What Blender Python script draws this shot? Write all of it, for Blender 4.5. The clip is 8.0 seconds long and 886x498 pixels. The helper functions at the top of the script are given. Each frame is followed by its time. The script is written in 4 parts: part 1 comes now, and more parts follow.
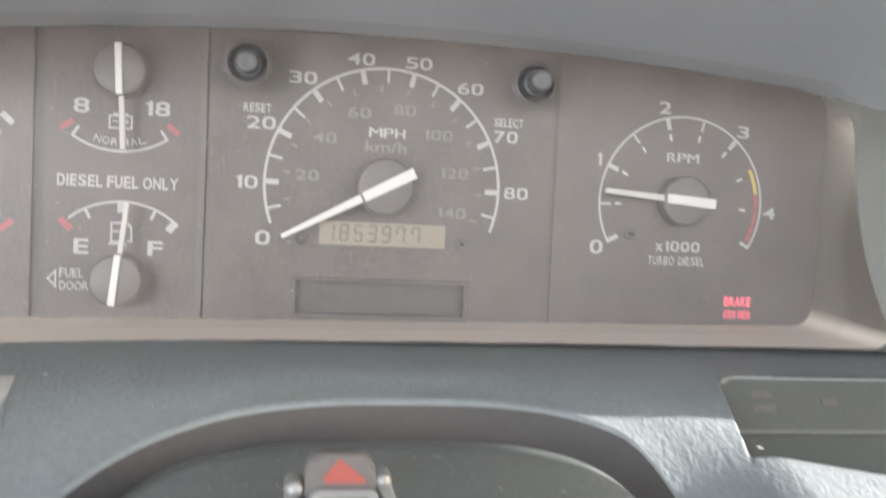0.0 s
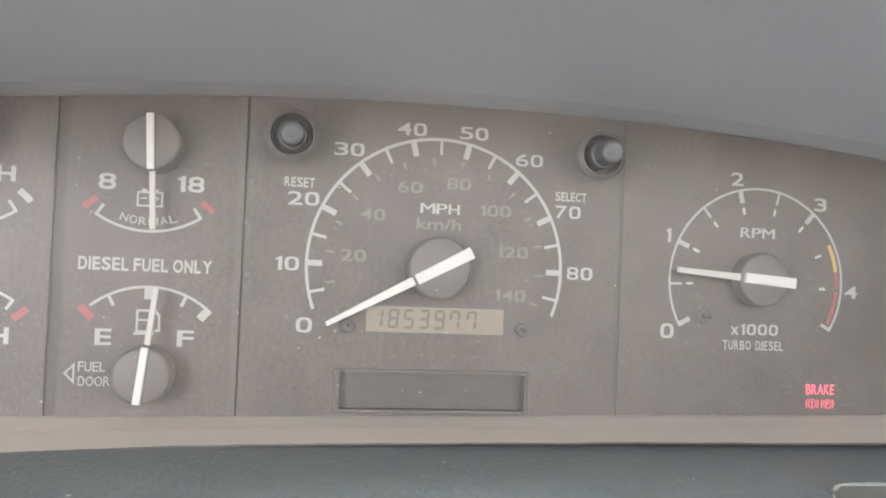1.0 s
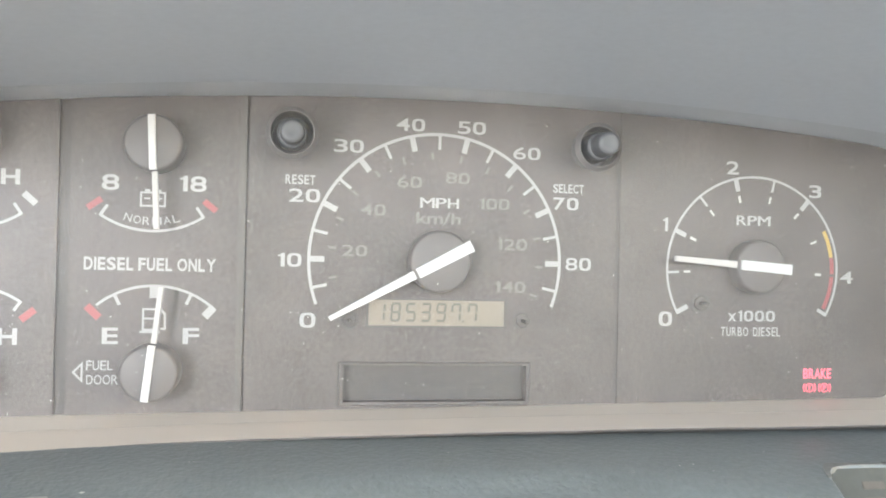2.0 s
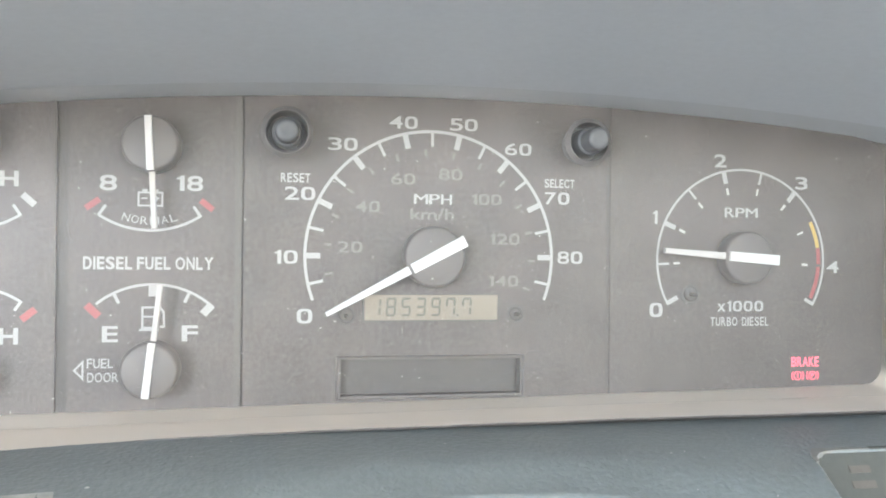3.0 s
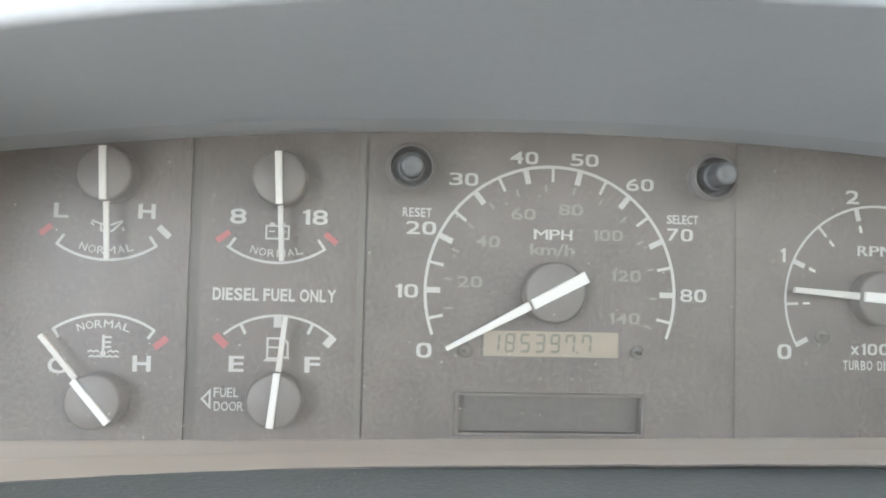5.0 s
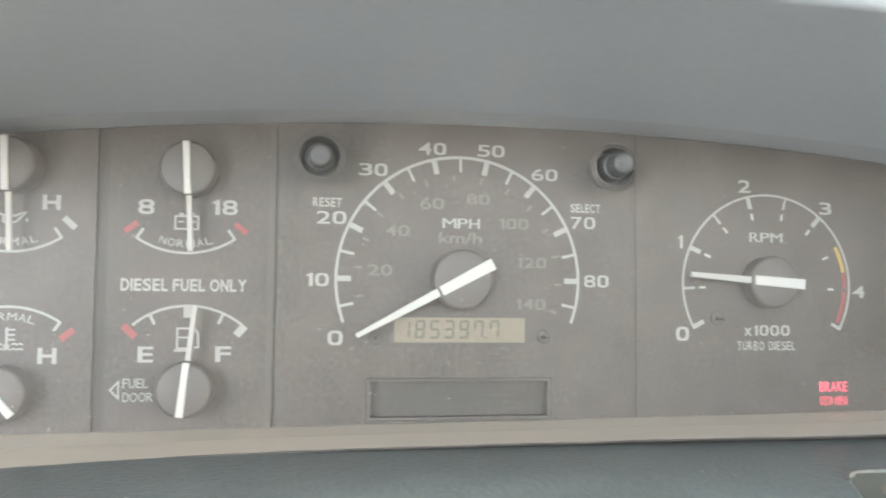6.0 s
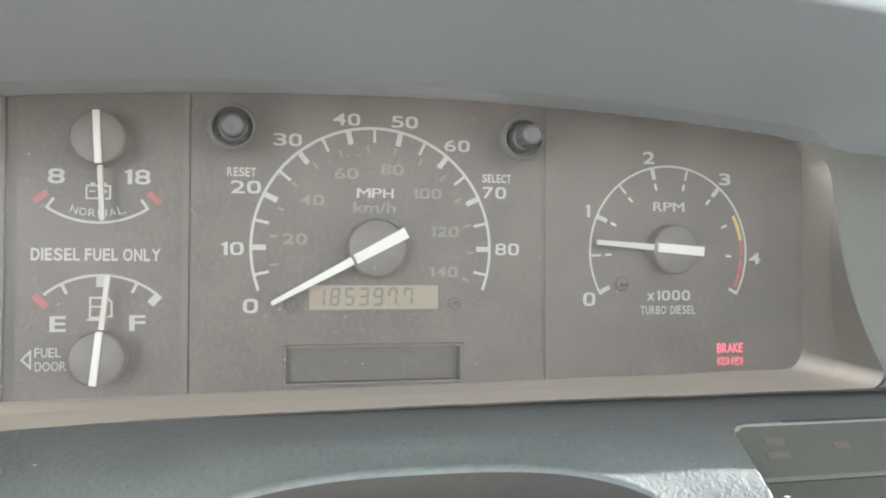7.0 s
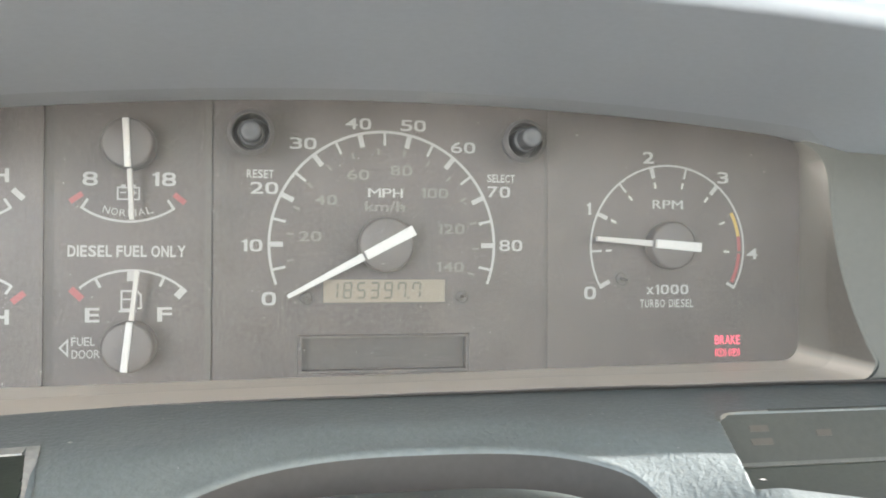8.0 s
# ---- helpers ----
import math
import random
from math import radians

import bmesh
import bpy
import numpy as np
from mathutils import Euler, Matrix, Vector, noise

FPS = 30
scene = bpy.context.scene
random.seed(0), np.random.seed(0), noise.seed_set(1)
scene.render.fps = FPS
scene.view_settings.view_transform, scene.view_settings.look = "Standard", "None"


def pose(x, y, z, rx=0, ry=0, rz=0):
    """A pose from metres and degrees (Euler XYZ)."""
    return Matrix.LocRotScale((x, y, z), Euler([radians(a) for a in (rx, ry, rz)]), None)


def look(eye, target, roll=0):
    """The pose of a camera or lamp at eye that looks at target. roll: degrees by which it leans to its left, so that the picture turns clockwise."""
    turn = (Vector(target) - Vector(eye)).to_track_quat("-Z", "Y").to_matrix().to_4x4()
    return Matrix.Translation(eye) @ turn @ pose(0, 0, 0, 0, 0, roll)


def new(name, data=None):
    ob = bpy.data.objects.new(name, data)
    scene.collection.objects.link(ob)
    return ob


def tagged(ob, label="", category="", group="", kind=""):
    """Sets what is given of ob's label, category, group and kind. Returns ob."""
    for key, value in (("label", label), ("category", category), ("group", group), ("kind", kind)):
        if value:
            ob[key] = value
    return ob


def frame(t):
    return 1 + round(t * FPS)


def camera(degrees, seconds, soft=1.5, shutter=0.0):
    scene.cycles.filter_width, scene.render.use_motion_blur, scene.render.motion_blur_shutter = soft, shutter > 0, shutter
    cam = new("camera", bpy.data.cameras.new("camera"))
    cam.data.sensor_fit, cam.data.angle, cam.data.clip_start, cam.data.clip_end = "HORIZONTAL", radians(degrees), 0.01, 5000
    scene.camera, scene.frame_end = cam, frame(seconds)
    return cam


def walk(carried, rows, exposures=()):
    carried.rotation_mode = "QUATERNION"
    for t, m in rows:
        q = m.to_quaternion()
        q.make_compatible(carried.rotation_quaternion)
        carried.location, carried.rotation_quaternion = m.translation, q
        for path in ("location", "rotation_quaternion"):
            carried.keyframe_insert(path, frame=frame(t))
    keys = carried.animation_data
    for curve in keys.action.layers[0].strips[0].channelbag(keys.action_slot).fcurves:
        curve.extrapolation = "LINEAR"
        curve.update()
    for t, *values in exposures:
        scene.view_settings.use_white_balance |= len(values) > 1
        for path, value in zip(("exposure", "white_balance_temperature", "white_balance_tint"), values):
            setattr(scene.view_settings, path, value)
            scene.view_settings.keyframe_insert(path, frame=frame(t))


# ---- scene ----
cam = camera(55.5, 8.0, 1.8, 0.35)
PATH = [
    (0, (-0.03333, -0.35662, 1.14291), (0.03288, 0.03737, 1.12326), 2.76),
    (0.2, (-0.04106, -0.34458, 1.15318), (0.02530, 0.04965, 1.13972), 2.69),
    (0.5, (-0.04569, -0.32974, 1.15174), (0.01697, 0.06531, 1.15462), 2.58),
    (1, (-0.05359, -0.32003, 1.14999), (0.01502, 0.07393, 1.15949), 2.41),
    (1.5, (-0.05475, -0.32218, 1.15161), (0.01299, 0.07198, 1.15855), 1.80),
    (3, (-0.05640, -0.32948, 1.15182), (0.01646, 0.06382, 1.15370), 0.56),
    (3.5, (-0.06125, -0.33326, 1.15038), (0.00385, 0.06137, 1.15605), 0.86),
    (4, (-0.06112, -0.33016, 1.14873), (-0.00941, 0.06596, 1.16912), 1.08),
    (4.5, (-0.06719, -0.32696, 1.14848), (-0.02973, 0.07063, 1.17115), 1.31),
    (4.7, (-0.07017, -0.32560, 1.15072), (-0.03860, 0.07271, 1.16948), 1.42),
    (5.8, (-0.06613, -0.33289, 1.14414), (-0.01164, 0.06264, 1.16843), 0.76),
    (6, (-0.06142, -0.33415, 1.14294), (0.00282, 0.05998, 1.16616), 0.55),
    (6.5, (-0.05355, -0.33898, 1.14413), (0.03177, 0.05150, 1.15973), 0.15),
    (7, (-0.05323, -0.34450, 1.14252), (0.03991, 0.04440, 1.15130), 0.24),
    (7.5, (-0.05608, -0.34807, 1.14285), (0.03007, 0.04254, 1.14471), 0.34),
    (8, (-0.04543, -0.36768, 1.14455), (0.03112, 0.02490, 1.14895), 0.25),
]
EXPOSURES = [(t, 2.40 + stops, kelvin + 200, tint + 1) for t, stops, kelvin, tint in (
    (0.0, 0.08, 6300, 16), (0.5, 0.33, 6400, 22), (1.0, 0.06, 6350, 16), (1.5, 0.4, 6300, 12), (1.7, 0.52, 6250, 12), (3.0, 0.5, 6000, 11), (3.5, 0.45, 6020, 11), (4.0, 0.22, 6020, 11),
    (4.5, -0.35, 6000, 10), (4.7, -0.05, 6000, 10), (5.8, 0.17, 6250, 9), (6.0, 0.15, 6250, 9), (6.5, 0.2, 6180, 10), (7.0, 0.02, 6250, 10), (7.5, 0.02, 6250, 10), (8.0, 0.1, 6250, 10))]
walk(cam, [(t, look(eye, target, roll)) for t, eye, target, roll in PATH], EXPOSURES)

# ---- light ----
SUN_FROM = Vector((1.0, -0.12, 0.35)).normalized()
world = bpy.data.worlds.new("sky")
scene.world = world
world.use_nodes = True
sky = world.node_tree.nodes.new("ShaderNodeTexSky")
sky.sky_type = "NISHITA"
sky.sun_disc = False
sky.sun_elevation = math.asin(SUN_FROM.z)
sky.sun_rotation = math.atan2(SUN_FROM.x, SUN_FROM.y)
world.node_tree.nodes["Background"].inputs["Strength"].default_value = 0.15
world.node_tree.links.new(sky.outputs["Color"], world.node_tree.nodes["Background"].inputs["Color"])
sun_data = bpy.data.lights.new("sun", "SUN")
sun_data.energy, sun_data.angle, sun_data.color = 5.0, radians(0.6), (1.0, 0.97, 0.92)
sun = new("sun", sun_data)
sun.matrix_world = look(SUN_FROM * 5, (0, 0, 0))

# daylight of the driver's window, in its opening
window_data = bpy.data.lights.new("window_light", "AREA")
window_data.shape, window_data.size, window_data.size_y = "RECTANGLE", 0.36, 0.42
window_data.energy, window_data.color = 1.54, (0.92, 0.97, 1.0)
window_light = new("window_light", window_data)
window_light.matrix_world = look((-0.64, -1.02, 1.21), (0.0, 0.0, 1.15))

# added warm fill lamp from behind, evening out the dials' right side
rear_data = bpy.data.lights.new("rear_fill_light", "AREA")
rear_data.shape, rear_data.size, rear_data.size_y = "RECTANGLE", 0.9, 0.44
rear_data.energy, rear_data.color = 1.12, (1.0, 0.945, 0.86)
rear_light = new("rear_fill_light", rear_data)
rear_light.matrix_world = look((0.46, -1.36, 1.375), (0.2, 0.0, 1.2))

# ---- materials ----


def material(name, colour, rough=0.6, metal=0.0, spread=0.12, grain=0.0, grain_size=0.0012, patch_size=0.05, dust=0.0, coat=0.0, pebble=0.0):
    """Plastic, paint or metal: colour varied at two scales, dust patches, and a fine moulded grain."""
    mat = bpy.data.materials.new(name)
    mat.use_nodes = True
    nodes, links = mat.node_tree.nodes, mat.node_tree.links
    bsdf = nodes["Principled BSDF"]
    place = nodes.new("ShaderNodeTexCoord")

    def noise_at(size, detail):
        n = nodes.new("ShaderNodeTexNoise")
        n.inputs["Scale"].default_value, n.inputs["Detail"].default_value = 1 / size, detail
        links.new(place.outputs["Object"], n.inputs["Vector"])
        return n.outputs["Fac"]

    def shade(k):
        return (*[min(1.0, c * k) for c in colour], 1)

    big, small = noise_at(patch_size, 4), noise_at(grain_size * 2.5, 2)
    mix = nodes.new("ShaderNodeMath")
    mix.operation = "MULTIPLY_ADD"
    mix.inputs[1].default_value = 0.5
    links.new(small, mix.inputs[0])
    half = nodes.new("ShaderNodeMath")
    half.operation = "MULTIPLY"
    half.inputs[1].default_value = 0.5
    links.new(big, half.inputs[0])
    links.new(half.outputs[0], mix.inputs[2])
    ramp = nodes.new("ShaderNodeValToRGB")
    ramp.color_ramp.elements[0].position, ramp.color_ramp.elements[1].position = 0.3, 0.7
    ramp.color_ramp.elements[0].color, ramp.color_ramp.elements[1].color = shade(1 - spread), shade(1 + spread)
    links.new(mix.outputs[0], ramp.inputs["Fac"])
    colour_out = ramp.outputs["Color"]
    if dust:
        specks = noise_at(0.0016, 3)
        cut = nodes.new("ShaderNodeMapRange")
        cut.inputs["From Min"].default_value, cut.inputs["From Max"].default_value = 0.45, 0.85
        cut.inputs["To Max"].default_value = dust
        links.new(specks, cut.inputs["Value"])
        dusty = nodes.new("ShaderNodeMixRGB")
        dusty.inputs["Color2"].default_value = (0.42, 0.38, 0.34, 1)
        links.new(cut.outputs["Result"], dusty.inputs["Fac"])
        links.new(colour_out, dusty.inputs["Color1"])
        colour_out = dusty.outputs["Color"]
    links.new(colour_out, bsdf.inputs["Base Color"])
    rough_range = nodes.new("ShaderNodeMapRange")
    rough_range.inputs["To Min"].default_value, rough_range.inputs["To Max"].default_value = max(0.05, rough - 0.08), min(1, rough + 0.08)
    links.new(big, rough_range.inputs["Value"])
    links.new(rough_range.outputs["Result"], bsdf.inputs["Roughness"])
    bsdf.inputs["Metallic"].default_value = metal
    bsdf.inputs["Coat Weight"].default_value = coat
    if grain:
        bump = nodes.new("ShaderNodeBump")
        bump.inputs["Strength"].default_value, bump.inputs["Distance"].default_value = grain, grain_size * 0.5
        height = noise_at(grain_size, 3)
        if pebble:
            # leather-like pebbles: wobbly cells with creases between them
            cells = nodes.new("ShaderNodeTexVoronoi")
            cells.feature = "SMOOTH_F1"
            cells.inputs["Scale"].default_value, cells.inputs["Smoothness"].default_value = 1 / pebble, 0.6
            wobble, shift = nodes.new("ShaderNodeTexNoise"), nodes.new("ShaderNodeVectorMath")
            wobble.inputs["Scale"].default_value = 0.6 / pebble
            shift.operation = "MULTIPLY_ADD"
            shift.inputs[1].default_value = (pebble * 1.6,) * 3
            links.new(place.outputs["Object"], wobble.inputs["Vector"])
            links.new(wobble.outputs["Color"], shift.inputs[0])
            links.new(place.outputs["Object"], shift.inputs[2])
            links.new(shift.outputs[0], cells.inputs["Vector"])
            join = nodes.new("ShaderNodeMath")
            join.operation = "MULTIPLY_ADD"
            join.inputs[1].default_value = -1.1
            links.new(cells.outputs["Distance"], join.inputs[0])
            links.new(height, join.inputs[2])
            height = join.outputs[0]
        links.new(height, bump.inputs["Height"])
        links.new(bump.outputs["Normal"], bsdf.inputs["Normal"])
    return mat


FACE = material("gauge_face_plastic", (0.1, 0.0865, 0.0815), 0.6, spread=0.3, patch_size=0.02, grain=0.015, grain_size=0.0006, dust=0.16)
RIDGE = material("moulded_grey_ridge", (0.125, 0.114, 0.106), 0.7, grain=0.1)
RIM = material("moulded_frame_plastic", (0.125, 0.112, 0.105), 0.5, grain=0.1)
PANE = material("smoked_pane", (0.08, 0.072, 0.068), 0.5, dust=0.1)
GROOVE = material("dark_groove", (0.108, 0.099, 0.094), 0.9)
HOOD = material("grey_vinyl_hood", (0.448, 0.48, 0.51), 0.42, spread=0.05, grain=0.07, grain_size=0.0012)
FLANK = material("grey_flank_plastic", (0.17, 0.17, 0.152), 0.65, spread=0.05, grain=0.05, grain_size=0.0012)
DASH = material("dark_grained_dash_plastic", (0.164, 0.185, 0.186), 0.38, grain=0.4, grain_size=0.001, spread=0.15, pebble=0.0022)
SHROUD = material("column_plastic", (0.115, 0.136, 0.131), 0.32, grain=0.3, dust=0.18)
TAB = material("worn_tab_plastic", (0.12, 0.112, 0.104), 0.5, grain=0.2)
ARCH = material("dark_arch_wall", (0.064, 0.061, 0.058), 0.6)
KNOB = material("dark_glossy_knob", (0.105, 0.107, 0.11), 0.38)
WELL = material("dark_button_well", (0.125, 0.125, 0.127), 0.7)
DIMPLE = material("boss_plastic", (0.096, 0.087, 0.082), 0.45, grain=0.2)
HUB = material("needle_hub_plastic", (0.118, 0.107, 0.102), 0.5, grain=0.1)
WHITE = material("printed_white", (0.352, 0.345, 0.338), 0.6, spread=0.05)
SOFT_WHITE = material("needle_tip_white", (0.44, 0.422, 0.405), 0.5, spread=0.06)
BRIGHT = material("needle_white", (0.55, 0.545, 0.535), 0.45, spread=0.03)
FAINT = material("printed_grey", (0.18, 0.166, 0.157), 0.6, spread=0.1)
RED = material("printed_red", (0.31, 0.093, 0.094), 0.6, spread=0.08)
ORANGE = material("hazard_orange_red", (0.3, 0.072, 0.055), 0.6, spread=0.08)
AMBER = material("printed_amber", (0.5, 0.34, 0.1), 0.6, spread=0.08)
LCD = material("display_glass", (0.228, 0.195, 0.152), 0.35, spread=0.06)
LCD_DARK = material("display_segment", (0.13, 0.12, 0.1), 0.5)
METAL = material("dull_silver", (0.28, 0.28, 0.27), 0.45, metal=0.5, spread=0.08)
RING = material("satin_collar", (0.128, 0.12, 0.115), 0.36)
PALE = material("pale_worn_plastic", (0.33, 0.33, 0.315), 0.45, spread=0.3, dust=0.5)
# paler than the panel, standing for light caught on the corner's edge
LIP = material("lip_highlight_plastic", (0.17, 0.175, 0.165), 0.45, spread=0.25, dust=0.2)
PANEL = material("switch_panel_plastic", (0.058, 0.063, 0.055), 0.6, grain=0.25)
PALE_SILL = material("worn_sill_plastic", (0.1, 0.105, 0.094), 0.5, spread=0.15, dust=0.08)
INSET = material("dark_green_grey_plastic", (0.036, 0.043, 0.034), 0.5, grain=0.2)
ICON = material("dim_orange_print", (0.086, 0.079, 0.066), 0.6)
# lining of unseen walls and the ground: pale to bounce light inside
LINER = material("cabin_lining", (0.42, 0.41, 0.395), 0.85, grain=0.3, grain_size=0.004)
GROUND = material("pale_bounce_ground", (0.42, 0.39, 0.35), 0.9, spread=0.15, grain=0.5, grain_size=0.02, patch_size=1.5)
DUST = material("dust_fleck", (0.52, 0.5, 0.475), 0.9)


def glow(name, colour, strength):
    mat = material(name, colour, 0.5, spread=0.05)
    bsdf = mat.node_tree.nodes["Principled BSDF"]
    bsdf.inputs["Emission Color"].default_value = (*colour, 1)
    bsdf.inputs["Emission Strength"].default_value = strength
    return mat


LIT_RED = glow("lit_red_lamp", (0.95, 0.13, 0.19), 0.15)


def clear_lens():
    """Clear plastic with a thin uneven film of dust."""
    mat = bpy.data.materials.new("clear_dusty_lens")
    mat.use_nodes = True
    nodes, links = mat.node_tree.nodes, mat.node_tree.links
    for n in list(nodes):
        nodes.remove(n)
    out = nodes.new("ShaderNodeOutputMaterial")
    clear, gloss, film = nodes.new("ShaderNodeBsdfTransparent"), nodes.new("ShaderNodeBsdfGlossy"), nodes.new("ShaderNodeBsdfDiffuse")
    clear.inputs["Color"].default_value = (0.99, 0.99, 0.985, 1)
    gloss.inputs["Roughness"].default_value = 0.35
    film.inputs["Color"].default_value = (0.62, 0.562, 0.51, 1)
    a, b = nodes.new("ShaderNodeMixShader"), nodes.new("ShaderNodeMixShader")
    place, n1 = nodes.new("ShaderNodeTexCoord"), nodes.new("ShaderNodeTexNoise")
    n1.inputs["Scale"].default_value, n1.inputs["Detail"].default_value = 30, 6
    links.new(place.outputs["Object"], n1.inputs["Vector"])
    amount = nodes.new("ShaderNodeMapRange")
    amount.inputs["From Min"].default_value, amount.inputs["From Max"].default_value = 0.3, 0.7
    amount.inputs["To Min"].default_value, amount.inputs["To Max"].default_value = 0.01, 0.03
    links.new(n1.outputs["Fac"], amount.inputs["Value"])
    a.inputs["Fac"].default_value = 0.012
    links.new(clear.outputs[0], a.inputs[1])
    links.new(gloss.outputs[0], a.inputs[2])
    links.new(amount.outputs["Result"], b.inputs["Fac"])
    links.new(a.outputs[0], b.inputs[1])
    links.new(film.outputs[0], b.inputs[2])
    links.new(b.outputs[0], out.inputs["Surface"])
    return mat


LENS = clear_lens()


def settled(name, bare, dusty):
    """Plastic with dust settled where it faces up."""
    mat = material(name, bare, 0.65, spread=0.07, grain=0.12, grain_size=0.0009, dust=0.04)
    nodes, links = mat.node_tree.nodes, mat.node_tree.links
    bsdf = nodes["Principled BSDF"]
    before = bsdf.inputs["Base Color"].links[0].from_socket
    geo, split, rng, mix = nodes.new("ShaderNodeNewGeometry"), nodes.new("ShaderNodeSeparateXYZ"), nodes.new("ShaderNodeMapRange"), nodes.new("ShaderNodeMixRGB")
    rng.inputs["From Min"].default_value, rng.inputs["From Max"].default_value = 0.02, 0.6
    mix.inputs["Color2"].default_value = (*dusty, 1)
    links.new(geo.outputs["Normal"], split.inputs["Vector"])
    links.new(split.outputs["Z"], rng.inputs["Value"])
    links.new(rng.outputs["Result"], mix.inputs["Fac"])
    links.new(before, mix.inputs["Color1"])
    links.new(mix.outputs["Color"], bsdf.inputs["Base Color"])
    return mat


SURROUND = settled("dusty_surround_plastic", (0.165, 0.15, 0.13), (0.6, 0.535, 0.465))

# ---- helpers of this scene: plan in millimetres; x across, y towards the windscreen, z from the dials' axis ----
AXIS = 1.15


def mm(x, y, z):
    return Vector((x / 1000, y / 1000, AXIS + z / 1000))


def thing(name, at, label, category, group="", kind=""):
    ob = new(name)
    ob.empty_display_size = 0.01
    ob.location = mm(*at)
    return tagged(ob, label, category, group, kind)


def part(name, bm, mat, parent=None, label="", smooth=0.0):
    """Links a bmesh as one mesh object under a thing or a part; its vertices are in the place's metres."""
    mesh = bpy.data.meshes.new(name)
    bmesh.ops.recalc_face_normals(bm, faces=bm.faces[:])
    bm.to_mesh(mesh)
    bm.free()
    mesh.materials.append(mat)
    if smooth:
        for p in mesh.polygons:
            p.use_smooth = True
        mesh.set_sharp_from_angle(angle=radians(smooth))
    ob = new(name, mesh)
    if parent:
        ob.parent = parent
        if parent.type == "EMPTY":
            ob.matrix_parent_inverse = Matrix.Translation(-parent.location)
    return tagged(ob, label)


def prism(points, y0, y1, bm=None, bevel=0.0):
    """A plate with the outline points (x, z) in mm, from depth y0 (back) to y1 (front)."""
    bm = bm or bmesh.new()
    back = [bm.verts.new(mm(x, y0, z)) for x, z in points]
    front = [bm.verts.new(mm(x, y1, z)) for x, z in points]
    faces = [bm.faces.new(back), bm.faces.new(front[::-1])]
    for i in range(len(points)):
        j = (i + 1) % len(points)
        faces.append(bm.faces.new((back[i], front[i], front[j], back[j])))
    if bevel:
        edges = [e for e in faces[1].edges]
        bmesh.ops.bevel(bm, geom=edges, offset=bevel / 1000, segments=2, affect="EDGES", clamp_overlap=True)
    return bm


def pierced(points, hole, y0, y1):
    """A plate with a rectangular hole: a strip from the outline's first two corners to the hole, and the rest round it."""
    (a, b), (c, d) = (points[0], points[1]), (hole[0], hole[1])
    outer = [a, c, hole[3], hole[2], d, b] + points[2:]
    bm = bmesh.new()
    for loop in ([a, b, d, c], outer):
        flat = [(bm.verts.new(mm(x, y0, z)), bm.verts.new(mm(x, y1, z))) for x, z in loop]
        bm.faces.new([p for p, _ in flat])
        bm.faces.new([q for _, q in flat][::-1])
        for i in range(len(loop)):
            j = (i + 1) % len(loop)
            ends = {loop[i], loop[j]}
            if ends not in ({a, c}, {b, d}):
                bm.faces.new((flat[i][0], flat[i][1], flat[j][1], flat[j][0]))
    bmesh.ops.remove_doubles(bm, verts=bm.verts[:], dist=1e-6)
    return bm


def rect(x0, z0, x1, z1):
    return [(x0, z0), (x1, z0), (x1, z1), (x0, z1)]


def rounded(x0, z0, x1, z1, r, steps=5):
    pts = []
    for cx, cz, a0 in ((x1 - r, z1 - r, 0), (x0 + r, z1 - r, 90), (x0 + r, z0 + r, 180), (x1 - r, z0 + r, 270)):
        for k in range(steps + 1):
            a = radians(a0 + 90 * k / steps)
            pts.append((cx + r * math.cos(a), cz + r * math.sin(a)))
    return pts


def circle(cx, cz, r, n=40):
    return [(cx + r * math.cos(2 * math.pi * k / n), cz + r * math.sin(2 * math.pi * k / n)) for k in range(n)]


def arc_band(cx, cz, r0, r1, a0, a1, n=64):
    outer = [(cx + r1 * math.cos(radians(a0 + (a1 - a0) * k / n)), cz + r1 * math.sin(radians(a0 + (a1 - a0) * k / n))) for k in range(n + 1)]
    inner = [(cx + r0 * math.cos(radians(a0 + (a1 - a0) * k / n)), cz + r0 * math.sin(radians(a0 + (a1 - a0) * k / n))) for k in range(n + 1)]
    return outer, inner


def arc_bm(cx, cz, r0, r1, a0, a1, y0, y1, n=64):
    """A flat curved band in low relief."""
    bm = bmesh.new()
    outer, inner = arc_band(cx, cz, r0, r1, a0, a1, n)
    rows = []
    for (xo, zo), (xi, zi) in zip(outer, inner):
        rows.append([bm.verts.new(mm(*p)) for p in ((xo, y0, zo), (xo, y1, zo), (xi, y1, zi), (xi, y0, zi))])
    for a, b in zip(rows, rows[1:]):
        for i in range(4):
            bm.faces.new((a[i], a[(i + 1) % 4], b[(i + 1) % 4], b[i]))
    bm.faces.new(rows[0])
    bm.faces.new(rows[-1][::-1])
    return bm


def bar(x0, z0, x1, z1, w0, w1=None):
    """The outline of a straight bar between two points with its widths at the ends."""
    w1 = w0 if w1 is None else w1
    d = Vector((x1 - x0, z1 - z0)).normalized()
    n = Vector((-d.y, d.x))
    return [(x0 + n.x * w0 / 2, z0 + n.y * w0 / 2), (x0 - n.x * w0 / 2, z0 - n.y * w0 / 2),
            (x1 - n.x * w1 / 2, z1 - n.y * w1 / 2), (x1 + n.x * w1 / 2, z1 + n.y * w1 / 2)]


